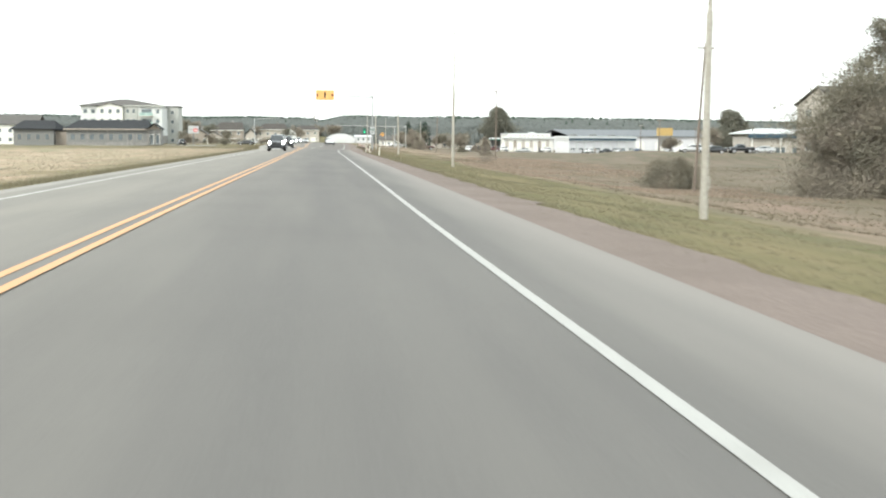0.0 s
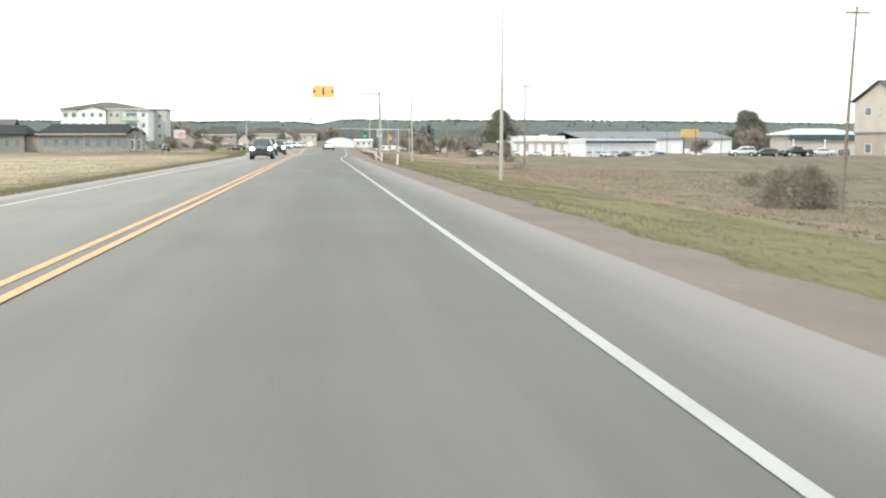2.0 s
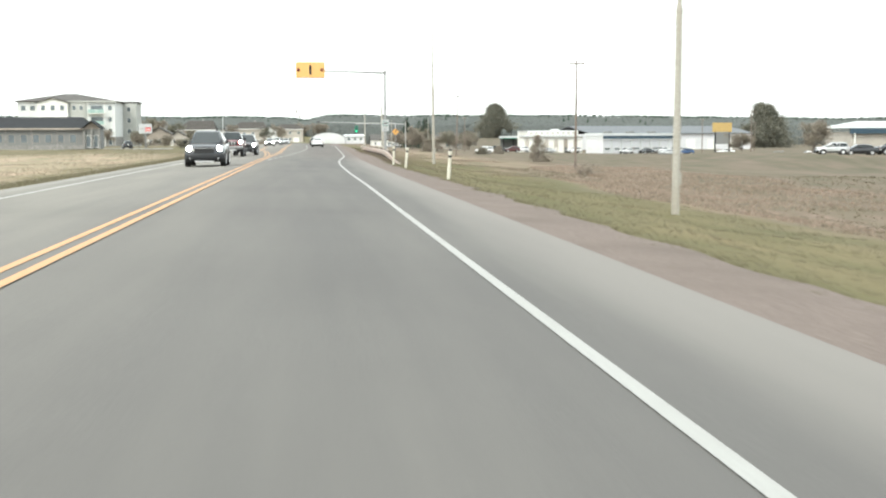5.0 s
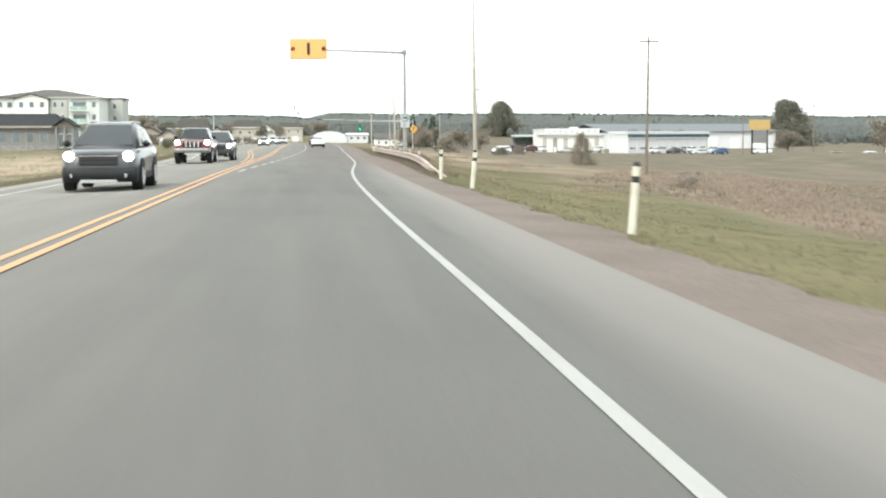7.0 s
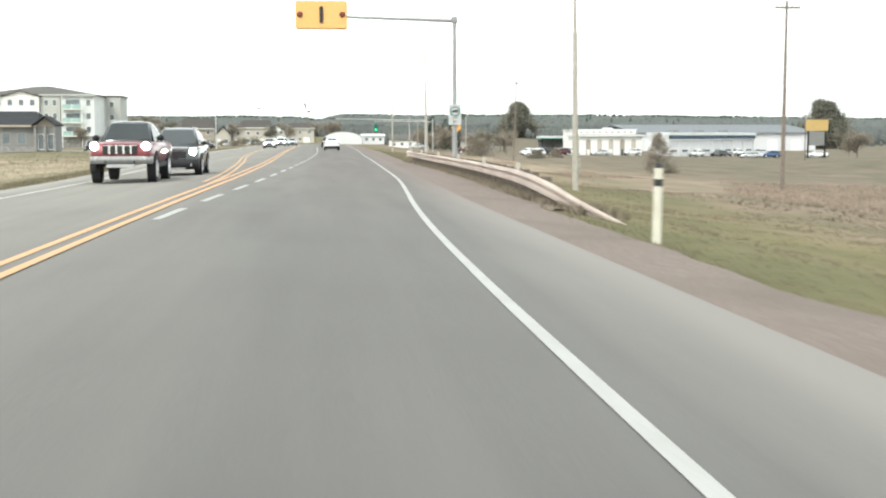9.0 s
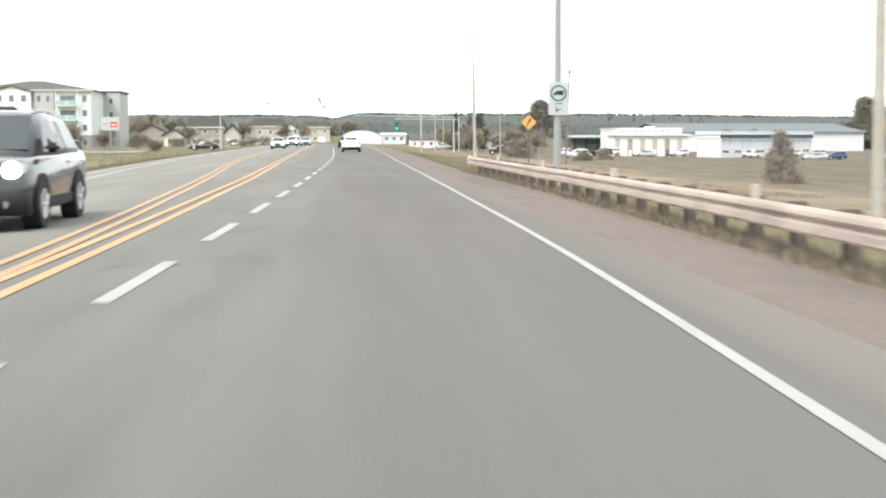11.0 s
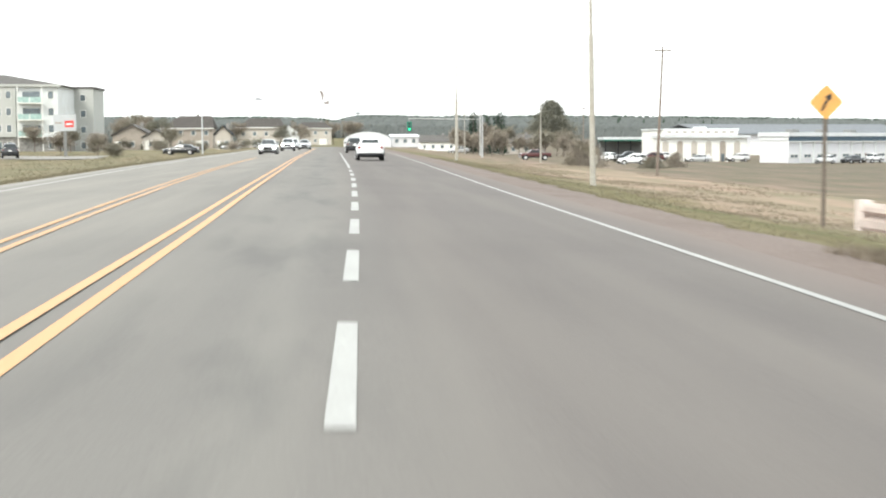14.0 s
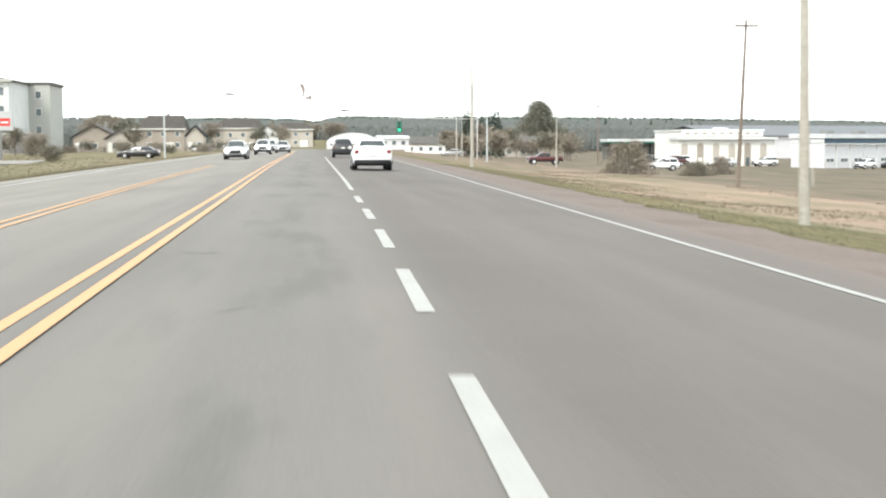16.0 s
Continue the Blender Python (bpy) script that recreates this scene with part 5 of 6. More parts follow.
def vehicle(kind, paint, x, y, turn, label, lit=False, category="car", z=None, group="", cab=None):
    s = SHAPES[kind]
    t = thing({"sedan": "car", "suv": "sport_utility_car", "pickup": "pickup_truck"}[kind], x, y, road_z(x) if z is None else z, label, category, group, turn)
    B = s["body"]
    high = kind != "sedan"

    def side_at(yy, i):
        return float(np.interp(yy, [q[0] for q in B], [q[i] for q in B]))
    rings = [[(-hb, yy, zb), (-(hb + hm) / 2 - .02, yy, zb + .06), (-hm, yy, zm), (-(hm + ht) / 2 - .012, yy, (zm + zt) / 2 + .01), (-ht, yy, zt - .06), (-ht * .9, yy, zt - .012), (-ht * .55, yy, zt + .012), (0, yy, zt + .02),
              (ht * .55, yy, zt + .012), (ht * .9, yy, zt - .012), (ht, yy, zt - .06), ((hm + ht) / 2 + .012, yy, (zm + zt) / 2 + .01), (hm, yy, zm), ((hb + hm) / 2 + .02, yy, zb + .06), (hb, yy, zb)] for yy, hb, zb, hm, zm, ht, zt in B]
    bm = loft(bmesh.new(), rings)
    bmesh.ops.bevel(bm, geom=[e for e in bm.edges if e.calc_face_angle(0) > 0.5], offset=0.035, segments=3, affect='EDGES')
    part("body", bm, paint, t, smooth=True)
    c = s["cabin"]
    rings = [[(-hb, yy, zb), (-ht, yy, zt - .06), (-ht * .86, yy, zt - .008), (-ht * .4, yy, zt + .012), (ht * .4, yy, zt + .012), (ht * .86, yy, zt - .008), (ht, yy, zt - .06), (hb, yy, zb)] for yy, hb, zb, ht, zt in c]
    bm = loft(bmesh.new(), rings)
    bmesh.ops.bevel(bm, geom=[e for e in bm.edges if e.calc_face_angle(0) > 0.45], offset=0.04, segments=3, affect='EDGES')
    part("cabin", bm, cab or paint, t, smooth=True)
    (y0, _, _, t0, zt0), (y1, _, _, t1, zt1) = c[0], c[1]
    (y3, b3, zb3, t3, zt3), (y4, b4, zb4, t4, zt4) = c[3], c[4]
    pa, pb = lerp((y0, zt0), (y1, zt1), .2), lerp((y0, zt0), (y1, zt1), .88)
    part("rear_window", slab(bmesh.new(), ((-t0 * .88, pa[0], pa[1]), (t0 * .88, pa[0], pa[1]), (t1 * .86, pb[0], pb[1]), (-t1 * .86, pb[0], pb[1])), .016), GLASS, t, "dark tinted rear window")
    pa, pb = lerp((y4, zt4), (y3, zt3), .06), lerp((y4, zt4), (y3, zt3), .92)
    part("windscreen", slab(bmesh.new(), ((t4 * .93, pa[0], pa[1]), (-t4 * .93, pa[0], pa[1]), (-t3 * .9, pb[0], pb[1]), (t3 * .9, pb[0], pb[1])), .016), GLASS, t)
    for sd in (-1, 1):
        def wall_point(yy, v):
            hb = np.interp(yy, [q[0] for q in c], [q[1] for q in c])
            ht = np.interp(yy, [q[0] for q in c], [q[3] for q in c])
            zb = np.interp(yy, [q[0] for q in c], [q[2] for q in c])
            zt = np.interp(yy, [q[0] for q in c], [q[4] for q in c]) - .06
            return (sd * float(hb + (ht - hb) * v), yy, float(zb + (zt - zb) * v))
        ya, yb, yc = y1 + .02, (y1 + y3) / 2, y3 + .02
        for k, (u0, u1, u2, u3) in enumerate(((ya - .12, yb - .04, yb - .04, ya), (yb + .04, yc + .55, yc, yb + .04))):
            q = [wall_point(u0, .12), wall_point(u1, .12), wall_point(u2, .9), wall_point(u3, .9)]
            part("side_window", slab(bmesh.new(), q if sd > 0 else q[::-1], .012), GLASS, t)
            hy = u0 + .2
            hx = side_at(hy, 5)
            part("door_handle", boxed(min(sd * hx, sd * (hx + .035)), max(sd * hx, sd * (hx + .035)), hy, hy + .2, zb3 - .16, zb3 - .125, .008), TRIMD, t)
        mx = .84
        part("mirror", boxed(min(sd * mx, sd * (mx + .2)), max(sd * mx, sd * (mx + .2)), y4 - .36, y4 - .22, zb4 + .03, zb4 + (.22 if kind == "pickup" else .17), .045), TRIMD if high else paint, t, "door mirror", smooth=True)
        part("sill", boxed(min(sd * .7, sd * .895), max(sd * .7, sd * .895), s["axles"][0] + .42, s["axles"][1] - .42, s["sill"] - .08, s["sill"] + .1, .03), TRIMD, t)
        wx, r = .79, s["r"]
        for ay in s["axles"]:
            bm = bmesh.new()
            hx = side_at(ay, 3)
            half_ring(bm, sd * (hx - .16), sd * (hx + .022), ay, r, r * 1.02, r * 1.2)
            part("wheel_arch", bm, TRIMD if high else BLACK, t)
            bm = bmesh.new()
            tube(bm, (sd * (wx - .12), ay, r), (sd * (wx + .125), ay, r), r, r, 24)
            bmesh.ops.bevel(bm, geom=[e for e in bm.edges if e.calc_face_angle(0) > 1.0], offset=.035, segments=2, affect='EDGES')
            w = part("wheel", bm, TYRE, t, "black tyre with alloy rim", smooth=True)
            bm = bmesh.new()
            tube(bm, (sd * (wx + .10), ay, r), (sd * (wx + .13), ay, r), r * .64, r * .6, 20)
            for k in range(5):
                a = 2 * math.pi * k / 5
                tube(bm, (sd * (wx + .132), ay, r), (sd * (wx + .132), ay + r * .58 * math.cos(a), r + r * .58 * math.sin(a)), .03, .022, 6)
            part("rim", bm, RIM, w)
    # rear end
    yr, hb, zb, hm, zm, ht, zt = B[0]
    part("rear_bumper", boxed(-hm - .03, hm + .03, yr - .06, yr + .24, zb - .2, zb + .06, .04), TRIMD, t, "dark lower bumper", smooth=True)
    part("number_plate", boxed(-.16, .16, yr - .03, yr + .02, zm + .04, zm + .15), SIGN_W, t, "plain pale plate")
    part("trunk_seam", boxed(-hm * .86, hm * .86, yr - .008, yr + .02, zm - .02, zm - .005), BLACK, t)
    for sd in (-1, 1):
        bm = bmesh.new()
        prism(bm, ((sd * (hm + .015), zt - .10), (sd * (hm - .03), zt - .02), (sd * (hm - .20), zt - .05), (sd * (hm - .16), zm + .14), (sd * (hm - .02), zm + .12)), yr - .02, yr + .26)
        bmesh.ops.recalc_face_normals(bm, faces=bm.faces[:])
        part("tail_lamp", bm, LENS_R, t, "dark red tail lamp")
    # front end
    yf, hb, zb, hm, zm, ht, zt = B[-1]
    yq, _, _, hmq, _, _, ztq = B[-2]
    lip = {"sedan": .12, "suv": .22, "pickup": .1}[kind]
    bm = bmesh.new()
    loft(bm, [[(-w, yy, za), (-w, yy, zc), (w, yy, zc), (w, yy, za)] for yy, w, za, zc in ((yq - .12, hmq + .03, zb - .14, zb + lip), (yq + .08, hmq + .0, zb - .14, zb + lip), (yf + .05, hm - .02, zb - .10, zb + lip - .03), (yf + .1, hm - .22, zb - .07, zb + lip - .05))])
    bmesh.ops.recalc_face_normals(bm, faces=bm.faces[:])
    bmesh.ops.bevel(bm, geom=bm.edges[:], offset=.025, segments=2, affect='EDGES')
    part("front_bumper", bm, MAST if kind == "pickup" else TRIMD, t, "grey steel front bumper" if kind == "pickup" else "dark lower front bumper", smooth=True)
    gz0, gz1 = zb + lip + .03, zt + .02
    grille = part("grille", boxed(-hm * .62, hm * .62, yf - .14, yf + .02, gz0, gz1, .02), BLACK, t)
    for k in range(3):
        zz = gz0 + .015 + (gz1 - gz0 - .05) * k / 2.0
        part("grille_bar", boxed(-hm * .6, hm * .6, yf + .015, yf + .03, zz, zz + .018), CHROME if k == 2 else TRIMD, grille)
    for sd in (-1, 1):
        bm = bmesh.new()
        zc = (zt + ztq) / 2 - .06
        hx = (hm + hmq) / 2 - .06
        prism(bm, ((sd * (hx + .09), zc + .09), (sd * (hx - .17), zc + .05), (sd * (hx - .19), zc - .07), (sd * (hx + .02), zc - .10), (sd * (hx + .1), zc - .02)), yf - .32, yf - .02)
        bmesh.ops.recalc_face_normals(bm, faces=bm.faces[:])
        bmesh.ops.bevel(bm, geom=bm.edges[:], offset=.02, segments=2, affect='EDGES')
        hl = part("headlamp", bm, RIM, t, "lit headlamp" if lit else "clear headlamp")
        bm = bmesh.new()
        ctr = Vector((sd * (hx - .05), yf - .02, zc))
        tube(bm, ctr + Vector((0, -.02, 0)), ctr + Vector((0, .03, 0)), .115 if lit else .1, .105 if lit else .09, 18)
        part("lens", bm, LAMP_ON if lit else GLASS, hl)
        bm = bmesh.new()
        tube(bm, (sd * (hm - .12), yf - .02, zb + .02), (sd * (hm - .12), yf + .075, zb + .02), .055, .05, 12)
        part("fog_lamp", bm, RIM, t)
        part("wiper", slab(bmesh.new(), ((sd * .08 - .3, y4 - .02, zt4 + .012), (sd * .08 + .3, y4 - .05, zt4 + .03), (sd * .08 + .3, y4 - .08, zt4 + .045), (sd * .08 - .3, y4 - .05, zt4 + .027)), .01), BLACK, t)
    if kind == "pickup":
        # the body is closed here: a black slab imitates the shade inside a bed
        part("bed_cavity", boxed(-.76, .76, -2.5, -.95, 1.17, 1.225), BLACK, t, "flat black panel standing for the shaded load bed")
        part("skid_plate", boxed(-.40, .40, yf - .2, yf + .0, zb - .24, zb - .145, .02), RIM, t, "pale skid plate")
        for k in range(4):
            gx = -.3 + .2 * k
            part("grille_bar", boxed(gx - .03, gx + .03, yf + .032, yf + .05, gz0 + .01, gz1 - .01, .008), CHROME, grille)
        for sd in (-1, 1):
            tow = bmesh.new()
            tube(tow, (sd * .4, yf + .06, zb - .08), (sd * .4, yf + .13, zb - .08), .035, .03, 10)
            part("tow_hook", tow, BLACK, t)
    if kind == "suv":
        for sd in (-1, 1):
            part("roof_rail", boxed(sd * .5 - .02, sd * .5 + .02, -1.6, -.05, 1.625, 1.67, .01), RIM, t)
        part("skid_plate", boxed(-.42, .42, yf - .02, yf + .105, zb - .15, zb - .075, .015), RIM, t, "pale skid plate")
    return t


vehicle("sedan", CAR_W, 4.35, 290.5, 0, "white saloon car seen from behind in the lane")
vehicle("suv", CAR_G, -2.05, 137.6, 180, "dark grey compact car with lit headlamps", lit=True)
vehicle("pickup", CAR_R, -2.85, 173.4, 180, "red pickup truck with a dark cab and lit headlamps", lit=True, category="pickup truck", cab=CAR_K)
vehicle("suv", CAR_K, -2.15, 180.2, 180, "black utility car with lit headlamps", lit=True)
vehicle("sedan", CAR_S, -4.4, 334, 180, "silver saloon car with lit headlamps", lit=True)
vehicle("suv", CAR_W, -3.9, 376, 180, "white utility car waiting with lit headlamps", lit=True)
vehicle("suv", CAR_K, 4.15, 344, 0, "black utility car seen from behind")
vehicle("sedan", CAR_S, -2.2, 396, 180, "silver saloon car waiting at the junction")
vehicle("suv", CAR_S, -4.2, 410, 180, "silver utility car in the far lane")
parked = "parked cars"
vehicle("sedan", CAR_K, -19.2, 390, 84, "black saloon car standing on the verge lot", z=ground_z(-19.2, 390), group=parked)
vehicle("suv", CAR_K, -33.6, 352, 15, "dark utility car parked by the low building", z=ground_z(-33.6, 352), group=parked)
vehicle("sedan", CAR_S, -22, 520, 95, "silver saloon car parked by the houses", z=ground_z(-22, 520), group=parked)
vehicle("suv", CAR_W, -16, 545, 80, "white utility car parked by the houses", z=ground_z(-16, 545), group=parked)
for px, py, kd, pt, tn, lab in (
        (70.5, 243, "suv", CAR_S, 80, "silver utility car parked in the lot"), (75.5, 246, "sedan", CAR_K, 85, "black saloon car parked in the lot"), (82, 250, "pickup", CAR_K, 95, "black pickup truck parked in the lot"),
        (88, 255, "sedan", CAR_S, 90, "silver saloon car parked in the lot"), (94, 330, "suv", CAR_K, 88, "black utility car parked by the store"), (103, 336, "sedan", CAR_W, 92, "white saloon car parked by the store"),
        (50.4, 436, "suv", CAR_W, 20, "white utility car parked beside the bare trees"), (44.6, 390, "suv", CAR_W, 84, "white utility car parked on the far lot"), (35, 420, "pickup", CAR_M, 88, "dark red pickup truck parked on the far lot"),
        (96, 415, "sedan", CAR_S, 88, "silver saloon car parked by the pylon"), (102, 420, "suv", CAR_B, 92, "blue utility car parked by the pylon"), (114, 424, "sedan", CAR_W, 90, "white saloon car parked by the pylon"),
        (62.9, 448.8, "suv", CAR_W, 90, "white utility car parked before the store"), (69.9, 447.1, "sedan", CAR_S, 88, "silver saloon car parked before the store"), (77.7, 448.0, "suv", CAR_W, 95, "white utility car parked before the store"),
        (89.5, 434.5, "suv", CAR_W, 125, "white utility car parked before the store"), (96.4, 439.3, "sedan", CAR_K, 122, "black saloon car parked before the store"), (102.1, 443.8, "pickup", CAR_W, 128, "white pickup truck parked before the store"), (109.1, 448.8, "suv", CAR_S, 126, "silver utility car parked before the store"),
        (52.5, 427.9, "pickup", CAR_K, 88, "black pickup truck parked beside the pale building"), (58.1, 434.9, "suv", CAR_M, 92, "maroon utility car parked beside the pale building"),
        (30, 500, "sedan", CAR_S, 85, "silver saloon car parked among trees")):
    vehicle(kd, pt, px, py, tn, lab, z=ground_z(px, py), group=parked, category="pickup truck" if kd == "pickup" else "car")



# ---- plants ----
def raw_mesh(name, verts, faces, mat):
    me = bpy.data.meshes.new(name)
    me.from_pydata(verts, [], faces)
    me.materials.append(mat)
    return me


def limb(verts, faces, a, b, r0, r1, seg=5):
    q = (b - a).to_track_quat('Z', 'Y')
    k = len(verts)
    for p, r in ((a, r0), (b, r1)):
        for i in range(seg):
            ang = 2 * math.pi * i / seg
            verts.append(tuple(p + q @ Vector((r * math.cos(ang), r * math.sin(ang), 0))))
    for i in range(seg):
        faces.append((k + i, k + (i + 1) % seg, k + seg + (i + 1) % seg, k + seg + i))


def twig(verts, faces, p, way, length, width, rnd):
    side = way.cross(Vector((rnd.uniform(-1, 1), rnd.uniform(-1, 1), rnd.uniform(-1, 1)))).normalized() * width
    k = len(verts)
    mid = p + way * length * 0.55 + Vector((rnd.uniform(-.1, .1), rnd.uniform(-.1, .1), rnd.uniform(-.1, .1))) * length
    tip = p + way * length
    verts.extend((tuple(p - side * 0.5), tuple(p + side * 0.5), tuple(mid), tuple(tip)))
    faces.append((k, k + 1, k + 2))
    faces.append((k + 1, k + 3, k + 2))


def broad_tree(x, y, height, spread, label, seed, twigs=2500, twig_mat=None, trunk_part=0.25, width=0.05, length=0.7, name="bare_tree", stems=1, group=""):
    """Trunk, limbs that fork twice, and a crown of many twigs in uneven clumps."""
    rnd = random.Random(seed)
    t = thing(name, x, y, ground_z(x, y) - 0.15, label, "shrub" if "shrub" in name else "tree", group)
    tv, tf = [], []
    tips = []
    for s in range(stems):
        off = Vector((rnd.uniform(-.25, .25), rnd.uniform(-.25, .25), 0)) * (stems - 1) * spread * 0.15
        top = off * 1.6 + Vector((rnd.uniform(-.06, .06) * height, rnd.uniform(-.06, .06) * height, height * (trunk_part + 0.3)))
        r = height * 0.022 / math.sqrt(stems)
        fork = off + (top - off) * (trunk_part / (trunk_part + 0.3))
        limb(tv, tf, off, fork, r, r * 0.8, 7)
        limb(tv, tf, fork, top, r * 0.8, r * 0.4, 6)
        for k in range(max(4, 9 // stems + 3)):
            u = rnd.random()
            a = fork + (top - fork) * u
            ang = rnd.uniform(0, 2 * math.pi)
            reach = spread * 0.5 * rnd.uniform(0.55, 1.0) * (1 - 0.35 * u)
            b = a + Vector((math.cos(ang) * reach, math.sin(ang) * reach, height * rnd.uniform(0.05, 0.38)))
            b.z = min(b.z, height * 0.93)
            m = a + (b - a) * 0.5 + Vector((0, 0, height * 0.04))
            limb(tv, tf, a, m, r * 0.45, r * 0.3)
            limb(tv, tf, m, b, r * 0.3, r * 0.1)
            tips.append((b, reach))
            for j in range(3):
                c = m + (b - m) * rnd.random()
                d = c + Vector((rnd.uniform(-1, 1), rnd.uniform(-1, 1), rnd.uniform(0.0, 1.0))) * reach * 0.5
                d.z = min(d.z, height * 0.97)
                limb(tv, tf, c, d, r * 0.2, r * 0.06, 4)
                tips.append((d, reach * 0.7))
        tips.append((top + Vector((0, 0, height * 0.25)), spread * 0.25))
    trunk = new("trunk", raw_mesh("trunk", tv, tf, BARK))
    trunk.parent = t
    cv, cf = [], []
    for k in range(twigs):
        c, reach = rnd.choice(tips)
        p = c + Vector((rnd.gauss(0, 1), rnd.gauss(0, 1), rnd.gauss(0, 0.8))) * max(0.35, reach * 0.26)
        p.z = max(0.12, min(p.z, height * 1.0))
        way = Vector((rnd.uniform(-1, 1), rnd.uniform(-1, 1), rnd.uniform(-0.3, 1.2))).normalized()
        twig(cv, cf, p, way, length * rnd.uniform(0.5, 1.3), width * rnd.uniform(0.6, 1.4), rnd)
    crown = new("crown", raw_mesh("crown", cv, cf, twig_mat or TWIG))
    crown.parent = t
    return t


def conifer(x, y, height, spread, label, seed, n=1600):
    rnd = random.Random(seed)
    t = thing("conifer_tree", x, y, ground_z(x, y) - 0.2, label, "tree", "dark conifers across the meadow")
    tv, tf = [], []
    limb(tv, tf, Vector((0, 0, 0)), Vector((0, 0, height * 0.97)), height * 0.018, 0.03, 7)
    trunk = new("trunk", raw_mesh("trunk", tv, tf, BARK))
    trunk.parent = t
    cv, cf = [], []
    for k in range(n):
        u = rnd.random() ** 0.7
        z = height * (0.06 + 0.93 * (1 - u))
        r = spread * 0.5 * (u ** 0.55) * rnd.uniform(0.25, 1.05) * (0.85 + 0.25 * math.sin(z * 2.2 + seed))
        ang = rnd.uniform(0, 2 * math.pi)
        p = Vector((math.cos(ang) * r, math.sin(ang) * r, z))
        way = Vector((math.cos(ang), math.sin(ang), rnd.uniform(-0.5, 0.35))).normalized()
        twig(cv, cf, p, way, height * 0.07 * rnd.uniform(0.6, 1.4), height * 0.035, rnd)
    crown = new("crown", raw_mesh("crown", cv, cf, NEEDLE))
    crown.parent = t
    return t


def dome_tree(x, y, height, spread, label, seed, n, width, length, mat=None, name="broad_tree", group="", taper=0.72):
    """A broad crown that starts near the ground and narrows to a rounded top."""
    rnd = random.Random(seed)
    t = thing(name, x, y, ground_z(x, y) - 0.3, label, "shrub" if "shrub" in name else "tree", group)
    tv, tf = [], []
    limb(tv, tf, Vector((0, 0, 0)), Vector((0, 0, height * 0.8)), height * 0.022, height * 0.006, 8)
    clumps = []
    for k in range(46):
        u = 0.06 + 0.86 * ((k + rnd.random()) / 46) ** 1.25
        r = spread * 0.46 * (1.02 - u) ** taper * rnd.uniform(0.45, 1.0)
        ang = rnd.uniform(0, 2 * math.pi)
        c = Vector((math.cos(ang) * r, math.sin(ang) * r, height * u))
        limb(tv, tf, Vector((0, 0, height * u * 0.72)), c, height * 0.007, height * 0.002, 5)
        clumps.append((c, spread * rnd.uniform(0.09, 0.15) * (1.1 - 0.65 * u)))
    trunk = new("trunk", raw_mesh("trunk", tv, tf, BARK))
    trunk.parent = t
    cv, cf = [], []
    for k in range(n):
        c, s = rnd.choice(clumps)
        p = c + Vector((rnd.gauss(0, 1), rnd.gauss(0, 1), rnd.gauss(0, 0.8))) * s * 0.75
        p.z = max(0.3, min(p.z, height))
        way = Vector((rnd.uniform(-1, 1), rnd.uniform(-1, 1), rnd.uniform(-0.3, 1.2))).normalized()
        twig(cv, cf, p, way, length * rnd.uniform(0.5, 1.3), width * rnd.uniform(0.6, 1.4), rnd)
    crown = new("crown", raw_mesh("crown", cv, cf, mat or LEAF))
    crown.parent = t
    return t


# the large thicket beside the road's start, shrubs of the meadow
dome_tree(45.2, 103, 8.2, 11.5, "large grey-brown thicket of bare twigs down to the ground", 11, 70000, 0.03, 0.45, TWIG, "bare_tree", taper=0.35)
dome_tree(51.5, 101, 9.5, 11.0, "second grey-brown thicket of bare twigs", 14, 40000, 0.03, 0.45, TWIG, "bare_tree", taper=0.35)
broad_tree(46.0, 104.0, 13.0, 14.0, "tall half-bare tree with a few budding clumps above the thicket", 13, twigs=22000, twig_mat=TWIG_O, trunk_part=0.15, width=0.05, length=0.5, stems=3)
dome_tree(48.6, 106, 15.2, 12.5, "tall budding tree standing behind the thicket", 15, 45000, 0.035, 0.5, TWIG_O, "bare_tree", taper=0.5)
meadow = "bare shrubs in the meadow"
dome_tree(32.5, 114.5, 3.1, 6.2, "olive-grey bare shrub in the wet meadow", 21, 16000, 0.018, 0.3, TWIG_O, "bare_shrub", meadow, taper=0.32)
dome_tree(32.9, 249, 3.9, 3.3, "grey-brown bare shrub in the meadow", 22, 7000, 0.02, 0.3, TWIG, "bare_shrub", meadow)
dome_tree(26.7, 332.2, 2.9, 4.7, "reddish grey rounded bare shrub", 23, 11000, 0.025, 0.35, TWIG, "bare_shrub", meadow, taper=0.4)
dome_tree(44.2, 364.4, 2.1, 3.1, "brown pointed bare shrub in the grass", 26, 6000, 0.03, 0.3, TWIG, "bare_shrub", meadow, taper=0.7)
dome_tree(40.0, 359.3, 1.6, 3.6, "low olive-brown bare shrub in the grass", 27, 6000, 0.03, 0.3, TWIG_O, "bare_shrub", meadow, taper=0.4)
broad_tree(41, 150, 1.6, 3.2, "low brown bare shrub in the reeds", 24, twigs=1500, stems=5, trunk_part=0.05, width=0.035, length=0.4, name="bare_shrub", group=meadow)
broad_tree(24.5, 178, 1.0, 2.2, "low brown bare shrub in the reeds", 25, twigs=900, stems=5, trunk_part=0.05, width=0.03, length=0.3, name="bare_shrub", group=meadow)
